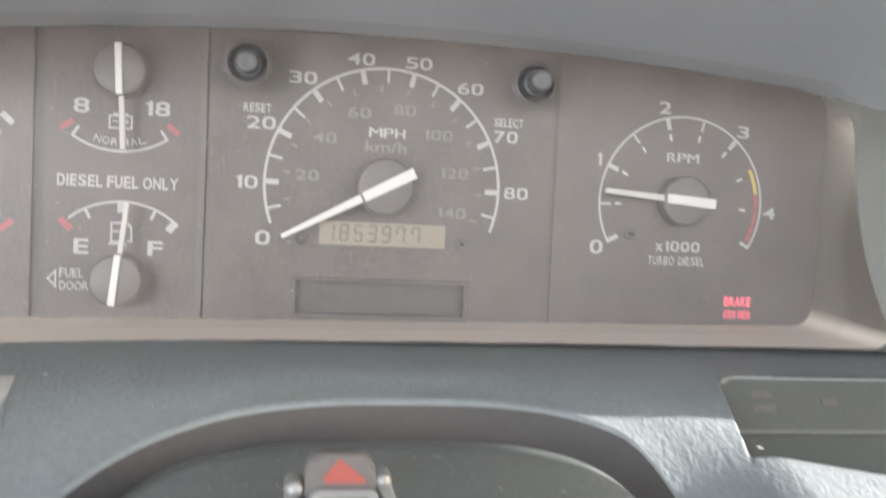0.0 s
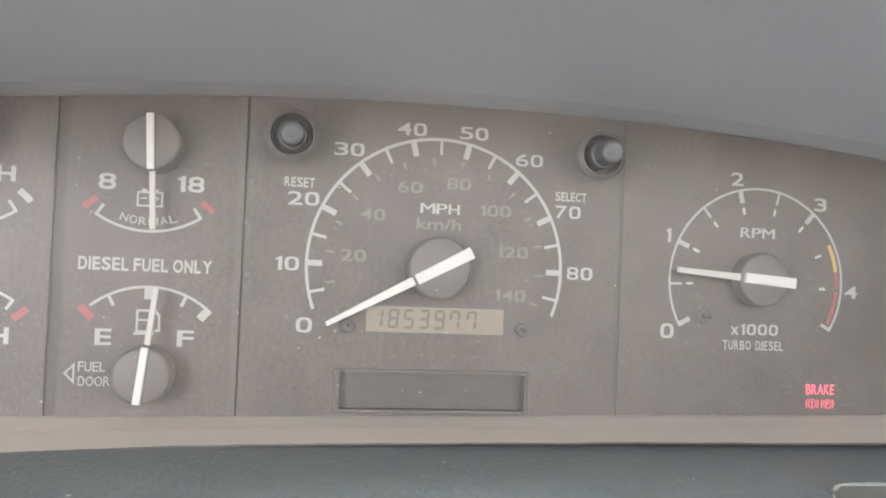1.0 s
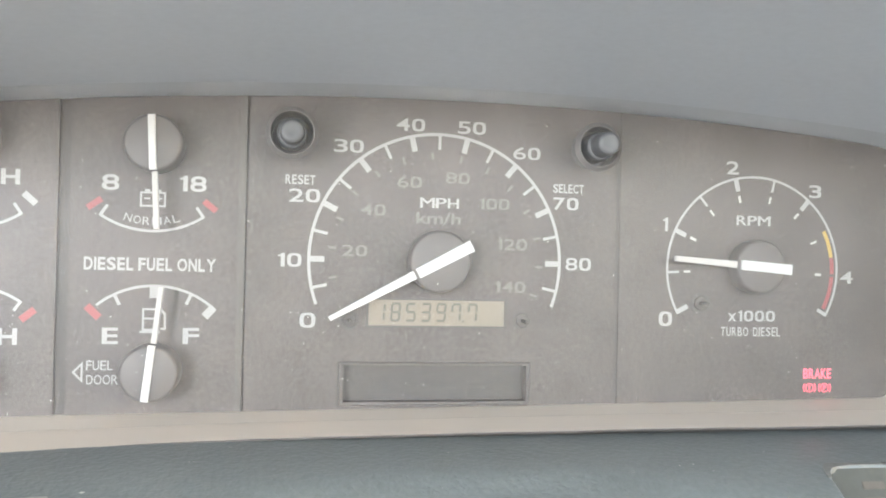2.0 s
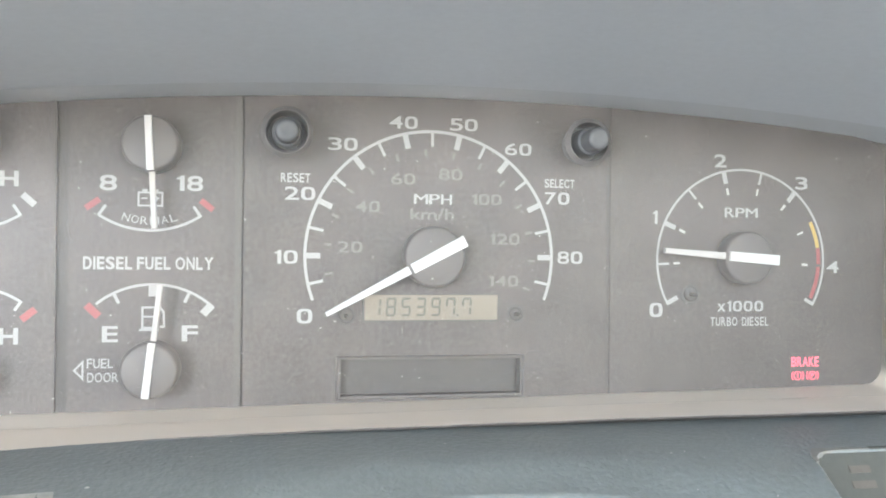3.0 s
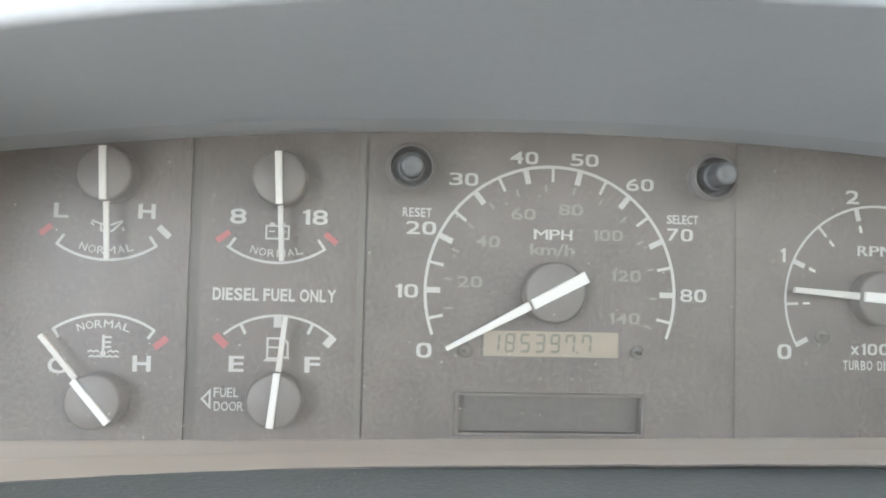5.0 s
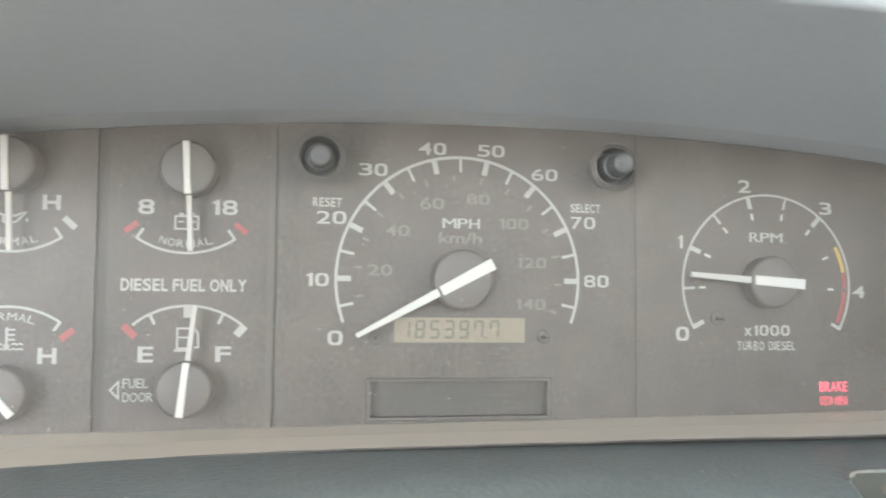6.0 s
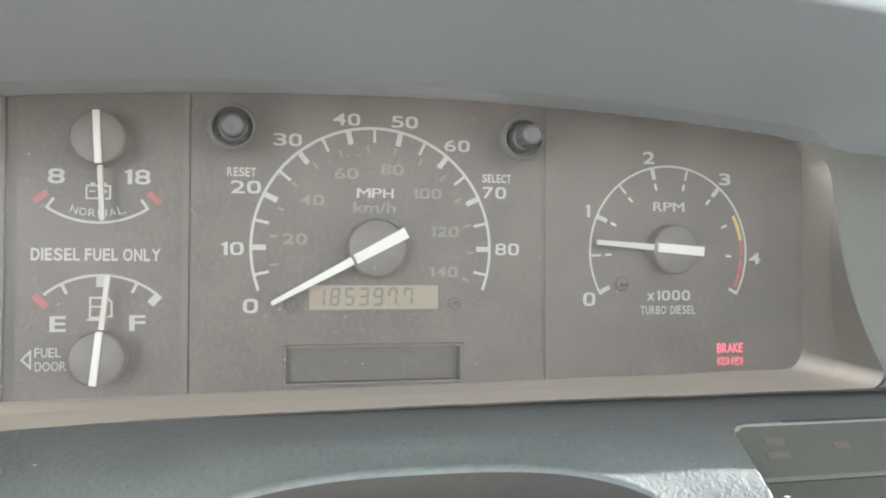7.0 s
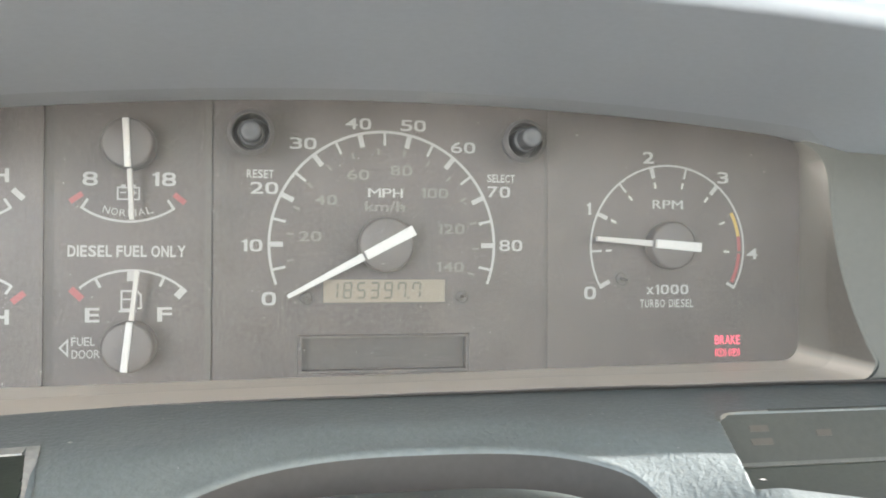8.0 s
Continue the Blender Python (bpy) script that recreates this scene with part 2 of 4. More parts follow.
def turned(profile, cx, cz, n=40, closed=True):
    """A body of revolution about the y axis: profile rows of (radius, y) in mm, the last closed by a cap if its radius is not 0."""
    bm = bmesh.new()
    rings = [[bm.verts.new(mm(cx + r * math.cos(2 * math.pi * k / n), y, cz + r * math.sin(2 * math.pi * k / n))) for k in range(n)] for r, y in profile]
    for a, b in zip(rings, rings[1:]):
        for k in range(n):
            bm.faces.new((a[k], a[(k + 1) % n], b[(k + 1) % n], b[k]))
    if closed:
        bm.faces.new(rings[-1])
        bm.faces.new(rings[0][::-1])
    return bm


PRINT = -0.12   # how far printing stands before a face


def text_bm(body, x, z, w, h, y=0.0, bold=0.02, turn=0.0):
    """Lettering in relief that fills w by h mm about (x, z), turned by degrees."""
    data = bpy.data.curves.new("lettering", "FONT")
    data.body, data.size, data.extrude, data.offset, data.resolution_u = body, 1.0, 0.02, bold, 4
    ob = bpy.data.objects.new("lettering", data)
    scene.collection.objects.link(ob)
    mesh = bpy.data.meshes.new_from_object(ob.evaluated_get(bpy.context.evaluated_depsgraph_get()))
    bpy.data.objects.remove(ob)
    bpy.data.curves.remove(data)
    bm = bmesh.new()
    bm.from_mesh(mesh)
    bpy.data.meshes.remove(mesh)
    xs, zs = [v.co.x for v in bm.verts], [v.co.y for v in bm.verts]
    cx, cz, sx, sz = (min(xs) + max(xs)) / 2, (min(zs) + max(zs)) / 2, w / (max(xs) - min(xs)), h / (max(zs) - min(zs))
    c, s = math.cos(radians(turn)), math.sin(radians(turn))
    for v in bm.verts:
        u, q, front = (v.co.x - cx) * sx, (v.co.y - cz) * sz, v.co.z > 0
        v.co = mm(x + u * c - q * s, y + (PRINT if front else 0.0), z + u * s + q * c)
    return bm


def joined(pieces):
    """One bmesh out of several."""
    bm = bmesh.new()
    for one in pieces:
        mesh = bpy.data.meshes.new("lettering")
        one.to_mesh(mesh)
        one.free()
        bm.from_mesh(mesh)
        bpy.data.meshes.remove(mesh)
    return bm


# ink widths of a plain grotesque's letters, as shares of their height, and the gap between two letters
INK = {"I": 0.19, "1": 0.40, "E": 0.66, "F": 0.62, "L": 0.60, "T": 0.74, "M": 0.98, "H": 0.74, "N": 0.74, "U": 0.73, "Y": 0.86, "A": 0.86,
       "O": 0.88, "C": 0.82, "S": 0.78, "D": 0.76, "R": 0.78, "B": 0.74, "P": 0.72, "K": 0.80, "x": 0.72, " ": 0.2}
GAP = 0.12
ROUND = {"0": 1.0, "8": 0.8, "3": 0.8, "6": 0.8, "9": 0.8, "2": 0.8, "5": 0.8}


def squared(bm, x, z, w, h, amount, both):
    """Pushes a round figure's flanks outwards, as on a broad squarish type."""
    for v in bm.verts:
        u, q = (v.co.x * 1000 - x) / (w / 2), ((v.co.z - AXIS) * 1000 - z) / (h / 2)
        r = math.hypot(u, q)
        if both and r > 0.01:
            c, s = abs(u / r), abs(q / r)
            k = 1 / (c ** 2.9 + s ** 2.9) ** (1 / 2.9)
            u, q = u * k, q * k
        elif not both:
            u = math.copysign(abs(u) ** amount, u)
        v.co.x, v.co.z = (x + u * w / 2) / 1000, AXIS + (z + q * h / 2) / 1000
    return bm


def figure_one_bm(left, z, w, h, y=0.0):
    """A one with a short flag and no foot."""
    shape = ((1, -0.5), (1, 0.5), (0.5, 0.5), (0.36, 0.38), (0, 0.36), (0, 0.25), (0.42, 0.25), (0.42, -0.5))
    return prism([(left + u * w, z + q * h) for u, q in shape], y, y + PRINT)


def set_text_bm(body, x, z, w, h, y=0.0, bold=0.0, widths=None, gap=GAP, square=False):
    """A line of lettering set letter by letter, each drawn to its own width, that fills w by h mm about (x, z)."""
    widths = widths or INK
    shares = [widths.get(c, 0.76) for c in body]
    unit = w / (sum(shares) + gap * (len(body) - 1))
    left, pieces = x - w / 2, []
    for c, share in zip(body, shares):
        wide = share * unit
        if c != " ":
            tall, low = (h * 0.76, z - h * 0.12) if c in "x" else (h, z)
            one = figure_one_bm(left, low, wide, tall, y) if c == "1" else text_bm(c, left + wide / 2, low, wide, tall, y, bold)
            if square and c in ROUND:
                squared(one, left + wide / 2, low, wide, tall, ROUND[c], c == "0")
            pieces.append(one)
        left += wide + gap * unit
    return joined(pieces)


WIDE = {"1": 0.48, "0": 1.0, "4": 1.06}


def figures_bm(body, x, z, w, h, bold=0.0):
    """Figures of a broad squarish type."""
    return set_text_bm(body, x, z, w, h, 0.0, bold, {**{c: 1.0 for c in "2356789"}, **WIDE}, 0.16, True)


def heavy_text_bm(body, x, z, w, h, shift=0.12):
    """Lettering with thickened strokes: copies laid side by side."""
    return joined([set_text_bm(body, x + dx, z, w - 2 * shift, h, dy) for dx, dy in ((-shift, 0.0), (shift, -0.01), (0.0, -0.02))])


def arc_text(body, cx, cz, r, mid, w, h, parent, y=0.0, down=False, bold=0.0):
    """Letters set one by one along an arc about (cx, cz); down: read along the lower side."""
    widths = {"M": 1.25, "I": 0.5, "W": 1.3}
    total = sum(widths.get(c, 1.0) for c in body)
    run = 0.0
    for c in body:
        share = widths.get(c, 1.0)
        off = (run + share / 2 - total / 2) / total * w / r
        a = radians(mid) + (off if down else -off)
        turn = math.degrees(a) + (90 if down else -90)
        part("letter", text_bm(c, cx + r * math.cos(a), cz + r * math.sin(a), share / total * w * 0.8, h, y, bold, turn), WHITE, parent)
        run += share


def print_part(name, outline, mat, parent, y=0.0, label=""):
    return part(name, prism(outline, y, y + PRINT), mat, parent, label)


def ring_outline_bm(points, inner, y0, y1, bevel=0.0):
    """A frame between two outlines of the same count."""
    bm = bmesh.new()
    rows = []
    for (xo, zo), (xi, zi) in zip(points, inner):
        rows.append([bm.verts.new(mm(*p)) for p in ((xo, y0, zo), (xo, y1, zo), (xi, y1, zi), (xi, y0, zi))])
    for k in range(len(rows)):
        a, b = rows[k], rows[(k + 1) % len(rows)]
        for i in range(4):
            bm.faces.new((a[i], a[(i + 1) % 4], b[(i + 1) % 4], b[i]))
    if bevel:
        front = [bm.edges.get((rows[k][i], rows[(k + 1) % len(rows)][i])) for k in range(len(rows)) for i in (1, 2)]
        bmesh.ops.bevel(bm, geom=front, offset=bevel / 1000, segments=3, affect="EDGES", clamp_overlap=True)
    return bm


def box_bm(lo, hi):
    bm = bmesh.new()
    bmesh.ops.create_cube(bm, size=1.0, matrix=Matrix.Translation((Vector(lo) + Vector(hi)) / 2) @ Matrix.Diagonal((*(Vector(hi) - Vector(lo)), 1)))
    return bm


def structure(name, bm, mat, label, smooth=0.0):
    return tagged(part(name, bm, mat, None, "", smooth), label, "structure", "", "structure")


# ---- the unseen cab round the dashboard, its openings set for the light ----


def wall_with_opening(name, axis, at, thick, lo, hi, open_lo, open_hi, label):
    """A wall across one axis (0: x, 1: y) with a rectangular opening; lo, hi: (along, z)."""
    bm = bmesh.new()

    def block(a0, z0, a1, z1):
        p, q = ((at, a0, z0), (at + thick, a1, z1)) if axis == 0 else ((a0, at, z0), (a1, at + thick, z1))
        bmesh.ops.create_cube(bm, size=1.0, matrix=Matrix.Translation((Vector(p) + Vector(q)) / 2) @ Matrix.Diagonal((*(Vector(q) - Vector(p)), 1)))

    block(lo[0], lo[1], hi[0], open_lo[1])
    block(lo[0], open_hi[1], hi[0], hi[1])
    block(lo[0], open_lo[1], open_lo[0], open_hi[1])
    block(open_hi[0], open_lo[1], hi[0], open_hi[1])
    return structure(name, bm, LINER, label)


structure("ground", box_bm((-150, -150, -0.3), (150, 150, 0.0)), GROUND, "unseen pale ground outside the cab, added to bounce light up")
structure("floor", box_bm((-0.68, -1.4, 0.36), (1.12, 0.75, 0.40)), LINER, "plain grey cab floor under the seats")
structure("ceiling", box_bm((-0.68, -1.4, 1.70), (1.12, -0.10, 1.74)), LINER, "plain light grey cab roof lining")
wall_with_opening("wall_west", 0, -0.68, 0.05, (-1.4, 0.40), (0.75, 1.70), (-1.28, 1.0), (-0.70, 1.52), "driver side door with open window space")
wall_with_opening("wall_east_rear", 0, 1.07, 0.05, (-1.4, 0.40), (-0.31, 1.70), (-1.28, 1.0), (-0.37, 1.66), "passenger side door with open window space")
# added opening: its edges bound the sun on the dash and column
wall_with_opening("wall_east_front", 0, 1.07, 0.05, (-0.31, 0.40), (0.75, 1.70), (-0.2535, 1.08), (-0.12, 1.458), "unseen passenger side wall, its opening cut to shape the sun patch")
wall_with_opening("wall_south", 1, -1.40, 0.05, (-0.63, 0.40), (1.07, 1.70), (-0.50, 1.15), (0.94, 1.60), "unseen back wall of the cab, opened for the rear fill lamp")
structure("wall_north", box_bm((-0.63, 0.40, 0.40), (1.07, 0.45, 1.16)), LINER, "firewall of the cab under the raked windscreen")
for side, x in (("west", -0.63), ("east", 1.02)):
    post = bmesh.new()
    ends = [[post.verts.new((px, py + dy, pz)) for px, dy in ((x, -0.03), (x + 0.05, -0.03), (x + 0.05, 0.03), (x, 0.03))] for py, pz in ((0.42, 1.16), (-0.10, 1.70))]
    for k in range(4):
        post.faces.new((ends[0][k], ends[0][(k + 1) % 4], ends[1][(k + 1) % 4], ends[1][k]))
    post.faces.new(ends[0])
    post.faces.new(ends[1][::-1])
    structure("windscreen_post_" + side, post, LINER, "raked grey post beside the windscreen")

# ---- dashboard: hood, bezel, lower panel ----
# added blocks out of view, so no light leaks in past the dash
structure("dash_body_east", box_bm((0.44, -0.15, 0.55), (1.065, 0.395, 1.13)), DASH, "unseen dark block beyond the instruments, stopping stray light")
structure("dash_body_west", box_bm((-0.625, -0.10, 0.55), (-0.43, 0.395, 1.13)), DASH, "unseen dark block closing the dash beside the door")
structure("dash_back", box_bm((-0.43, 0.02, 0.55), (0.44, 0.395, 1.10)), DASH, "dark body of the dashboard behind the instruments")


def hood_joint(x):
    return 63.5 - 3.0e-4 * max(x - 15, -240) ** 2 - min(6.0, max(0.0, x - 200) * 0.4)


# out of view both ends drop, added to shade switch panel and outer gauges
def hood_lip(x):
    return 70.3 - (3.2e-4 if x > 15 else 5.3e-4) * max(x - 15, -240) ** 2 + 1.0 * min(1.0, max(0.0, x - 15) / 60) - min(110.0, max(0.0, x - 262, -232 - x) * 3.0)


def sheet(rows, bm=None):
    """A surface through rows of points in mm."""
    bm = bm or bmesh.new()
    grid = [[bm.verts.new(mm(*p)) for p in row] for row in rows]
    for a, b in zip(grid, grid[1:]):
        for i in range(len(a) - 1):
            bm.faces.new((a[i], a[i + 1], b[i + 1], b[i]))
    return bm


def build_hood():
    hood = thing("instrument_hood", (10, -60, 70), "grey vinyl brow arching over the instrument cluster", "dashboard")
    xs = [-420 + 16 * k for k in range(61)]
    rows, rim, pad = [], [], []
    for x in xs:
        j, lip = hood_joint(x), hood_lip(x)
        # unseen ends set back: east places the sun's edge, west lets sky in
        back = 20 * min(1.0, max(0.0, (x - 222) / 40)) + 34 * min(1.0, max(0.0, (-200 - x) / 30))
        row = [(x, 8, j + 0.5), (x, 0, j), (x, -8, j + 0.9), (x, -16, j + 2.0)]
        for k in range(1, 9):
            f = k / 8
            row.append((x, -16 - (120 - back) * f, (j + 2.0) * (1 - f) + (lip - 0.5) * f + 2.6 * math.sin(math.pi * f)))
        rows.append(row)
        rim.append([row[-1], *[(x, y + back, lip + up) for y, up in ((-139, -0.8), (-141.6, 0.4), (-142.6, 3), (-141.8, 5.6), (-139, 7.6), (-134, 9.0))]])
        pad.append([rim[-1][-1], (x, -110, lip + 12), (x, -60, lip + 15), (x, 60, lip + 10), (x, 395, lip - 30)])
    part("underside", sheet(rows), HOOD, hood, smooth=50)
    part("rim", sheet(rim), HOOD, hood, "rounded front rim", smooth=70)
    part("top_pad", sheet(pad), HOOD, hood, smooth=50)
    return hood


build_hood()


def bezel_low(x):
    return -56.6 + 0.0128 * x


def front_low(x):
    x = min(230.0, max(-230.0, x))
    return -59.2 + 0.0123 * x - 0.000044 * x * x - 0.00018 * max(0.0, -x - 60) ** 2


LEDGE = -36.0
LENS_EDGE = []   # the surround's outline at the depth of the lens


def build_bezel():
    bezel = thing("instrument_surround", (0, -25, -58), "dusty beige-grey plastic surround under and beside the dials", "dashboard trim")
    inner, outer = [], []
    for k in range(124):
        x = -300 + k * 4.0
        uneven = noise.noise((x / 30, 0.5, 0.0)) * 0.22 + noise.noise((x / 7, 3.5, 0.0)) * 0.12
        inner.append((x, 0, bezel_low(x) + 0.5 * uneven))
        outer.append((x, LEDGE, front_low(x) + uneven))
    for k in range(1, 7):
        a = radians(-90 + 15 * k)
        inner.append((193 + 8.5 * math.cos(a), 0, -45.5 + 8.5 * math.sin(a)))
        outer.append((207.9 + 8.2 * math.cos(a), LEDGE + 0.1 * k, -50.6 + 8.0 * math.sin(a)))
    for k in range(1, 13):
        f = k / 12
        z = -50.6 + 83.6 * f
        inner.append((201.5 + 1.0 * f, 0, -45.5 + 89 * f))
        outer.append((206.4 + 0.0036 * min(0.0, z) ** 2 + 0.002 * max(0.0, z) ** 2, -35.4 + 22.4 * f, z))
    for k, (x, y, z) in enumerate(((209.3, -9.5, 39.5), (207.6, -7.5, 44.5), (204.5, -5.0, 48.8), (199.5, -2.5, 51.6))):
        a = radians(20 * (k + 1))
        inner.append((193.5 + 9 * math.cos(a), 0, 43.5 + 9 * math.sin(a)))
        outer.append((x, y, z))
    for p, q in zip(inner, outer):
        f = min(1.0, 16.5 / max(1.0, -q[1]))
        LENS_EDGE.append((p[0] + (q[0] - p[0]) * f - 0.2, p[2] + (q[2] - p[2]) * f + 0.1))
    rows = []
    for i, (a, b) in enumerate(zip(inner, outer)):
        p, q = Vector(a), Vector(b)
        row = [tuple(p + Vector((0, 4, 0)))]
        for k in range(9):
            f = k / 8
            m = p.lerp(q, f)
            row.append(tuple(m))
        side = min(1.0, max(0.0, (i - 124) / 6))
        row += [(q.x + out * side, q.y - fore * side, q.z) for out, fore in ((0.3, 0.3), (0.9, 0.6), (1.6, 0.5))]
        rows.append(row)
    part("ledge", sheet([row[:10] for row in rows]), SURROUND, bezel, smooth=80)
    part("side_edge", sheet([row[9:] for row in rows[124:]]), FLANK, bezel, "rounded outer edge", smooth=80)
    # the outer flank beside the dials, facing the driver
    flank = []
    for x, y, z in outer[124:]:
        flank.append([(x + 1.6, y - 0.5, z), (x + 4, y - 1.4, z + 0.5), (x + 30, y - 8, z + 2), (x + 90, y - 14, z + 2), (x + 220, y - 14, z)])
    part("side_panel", sheet(flank), FLANK, bezel, "lighter grey outer flank", smooth=60)
    # lip under the ledge
    lip = []
    for x, y, z in outer[:124]:
        lip.append([(x, y, z), (x, y + 0.1, z - 0.6), (x, y + 6, z - 3.2)])
    for x in (200, 225, 260, 320, 420):
        lip.append([(x, LEDGE, front_low(x)), (x, LEDGE + 0.1, front_low(x) - 0.6), (x, LEDGE + 6, front_low(x) - 3.2)])
    part("under_lip", sheet(lip), RIM, bezel, smooth=40)
    return bezel


build_bezel()


def deck(y):
    """Height of the lower panel at the depth y."""
    knots = [(-28, -60.6), (-40, -61.0), (-52, -61.6), (-70, -63.2), (-90, -67.0), (-110, -76.2), (-130, -88.0), (-160, -109.0), (-220, -154.0)]
    for (y0, z0), (y1, z1) in zip(knots, knots[1:]):
        if y >= y1:
            return z0 + (z1 - z0) * (y - y0) / (y1 - y0)
    return knots[-1][1]


def deck_sag(x):
    """How far the lower panel falls off towards the door."""
    return 0.00034 * max(0.0, -x - 60) ** 2


def deck_smooth(y):
    return sum(deck(y + d) for d in (-6, -3, 0, 3, 6)) / 5


ARCH_MID = -2.0
ARCH_EAST = 104.0   # half-width of the column opening on the passenger side


def arch_share(x):
    """How far x lies towards the foot of the arch, 0 to 1, raised to the curve's power."""
    return min(1.0, (ARCH_MID - x) / 110) ** 2.2 if x < ARCH_MID else min(1.0, (x - ARCH_MID) / ARCH_EAST) ** 3.0


def arch(x):
    return -169 + 82 * math.sqrt(max(0.0, 1 - arch_share(x)))


def eased(a):
    a = min(1.0, max(0.0, a))
    return a * a * (3 - 2 * a)


def pocket_depth(x, y):
    """How deep the dash is sunk for the switch panel or the vent panel, by plan position."""
    d = max(0.0, -71 - y)
    right = eased((x - 119 + 0.42 * d - 0.004 * d * d) / 2.4) * eased((-73.5 - y) / 1.6) * eased((y + 115.5 + 0.2 * (x - 111)) / 5.0)
    left = eased((-121.0 - 0.176 * (y + 82) - x) / 2.0) * eased((-82 - y) / 1.6)
    return 30.0 * right + 1.2 * left


def deck_at(x, y):
    """The lower panel: rolled towards the column opening, sunk at the switch panel."""
    side = max(0.0, (x - ARCH_MID) / ARCH_EAST) ** 3 if x > ARCH_MID else arch_share(x)
    g = (side + (max(0.0, y + 169) / 82) ** 2) ** 0.5
    broad = eased((-100 - y) / 22) * eased((x - 40) / 30)
    off = max(0.0, g - 1)
    roll = 2.6 * math.exp(-(off / 0.15) ** 2) + 13.0 * broad * max(0.0, 1 - off / 0.4) ** 1.5
    return deck_smooth(y) - roll - deck_sag(x) - pocket_depth(x, y)


def build_lower_panel():
    panel = thing("dash_lower_panel", (0, -100, -75), "dark grained plastic dash panel arched over the steering column", "dashboard")
    xs = {-420 + 20 * k for k in range(15)} | {-126 + 0.8 * k for k in range(18)} | {99.0 + 0.7 * k for k in range(40)} | {127 + 3 * k for k in range(30)} | {220 + 20 * k for k in range(11)}
    xs |= {round(ARCH_MID - 109.9 * math.sin(radians(a)), 2) for a in range(0, 91, 3)} | {round(ARCH_MID + (ARCH_EAST - 0.1) * math.sin(radians(a)), 2) for a in range(0, 91, 3)}
    rows, edge = [], []
    foot = ARCH_MID + ARCH_EAST - 0.05
    for x in sorted(xs):
        inside = ARCH_MID - 109.95 < x < foot
        end = arch(x) if inside else -220
        plain = [-30 + (max(end, -168) + 30) * (1 - (1 - k / 96) ** 1.6) for k in range(97)]
        if x > foot:
            rim = -115.5 - 0.2 * (x - 111)
            stops = ((-30, 0), (-73.3, 24), (-75.3, 5), (rim + 5.2, 24), (rim - 0.2, 8), (-220, 35))
            ys = [-30.0]
            for (y0, _), (y1, n) in zip(stops, stops[1:]):
                ys += [y0 + (y1 - y0) * k / n for k in range(1, n + 1)]
            f = min(1.0, (x - foot) / 8)
            ys = [a + (b - a) * f for a, b in zip(plain, ys)]
        else:
            ys = plain if inside else [-30 + (end + 30) * k / 96 for k in range(97)]
        row = [(x, y, deck_at(x, y)) for y in ys]
        rows.append(row)
        if inside:
            edge.append((x, end, deck_at(x, end)))
    part("panel_face", sheet(rows), DASH, panel, smooth=60)
    # broad rolled edge of the arch, and the wall going down behind the column
    roll, wall = [], []
    for i, (x, y, z) in enumerate(edge):
        a, b = edge[max(0, i - 2)], edge[min(len(edge) - 1, i + 2)]
        t = Vector((b[0] - a[0], b[1] - a[1]))
        n = Vector((t.y, -t.x)).normalized() if t.length else Vector((0, -1))
        if n.y > 0:
            n = -n
        at = lambda out, down: (x + n.x * out, y + n.y * out, z - down)
        lean = math.atan(max(0.0, deck_at(x - n.x, y - n.y) - z))
        out = lambda d: 2.6 * (math.sin(d) - math.sin(lean))
        down = lambda d: 2.4 * (math.cos(lean) - math.cos(d))
        turns = [lean + (math.pi / 2 - lean) * k / 8 for k in range(9)]
        roll.append([at(out(d), down(d)) for d in turns])
        o, e = out(turns[-1]), down(turns[-1])
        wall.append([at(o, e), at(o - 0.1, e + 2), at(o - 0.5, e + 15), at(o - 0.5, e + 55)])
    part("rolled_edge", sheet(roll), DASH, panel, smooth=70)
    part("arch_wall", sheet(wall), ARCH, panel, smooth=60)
    return panel


build_lower_panel()


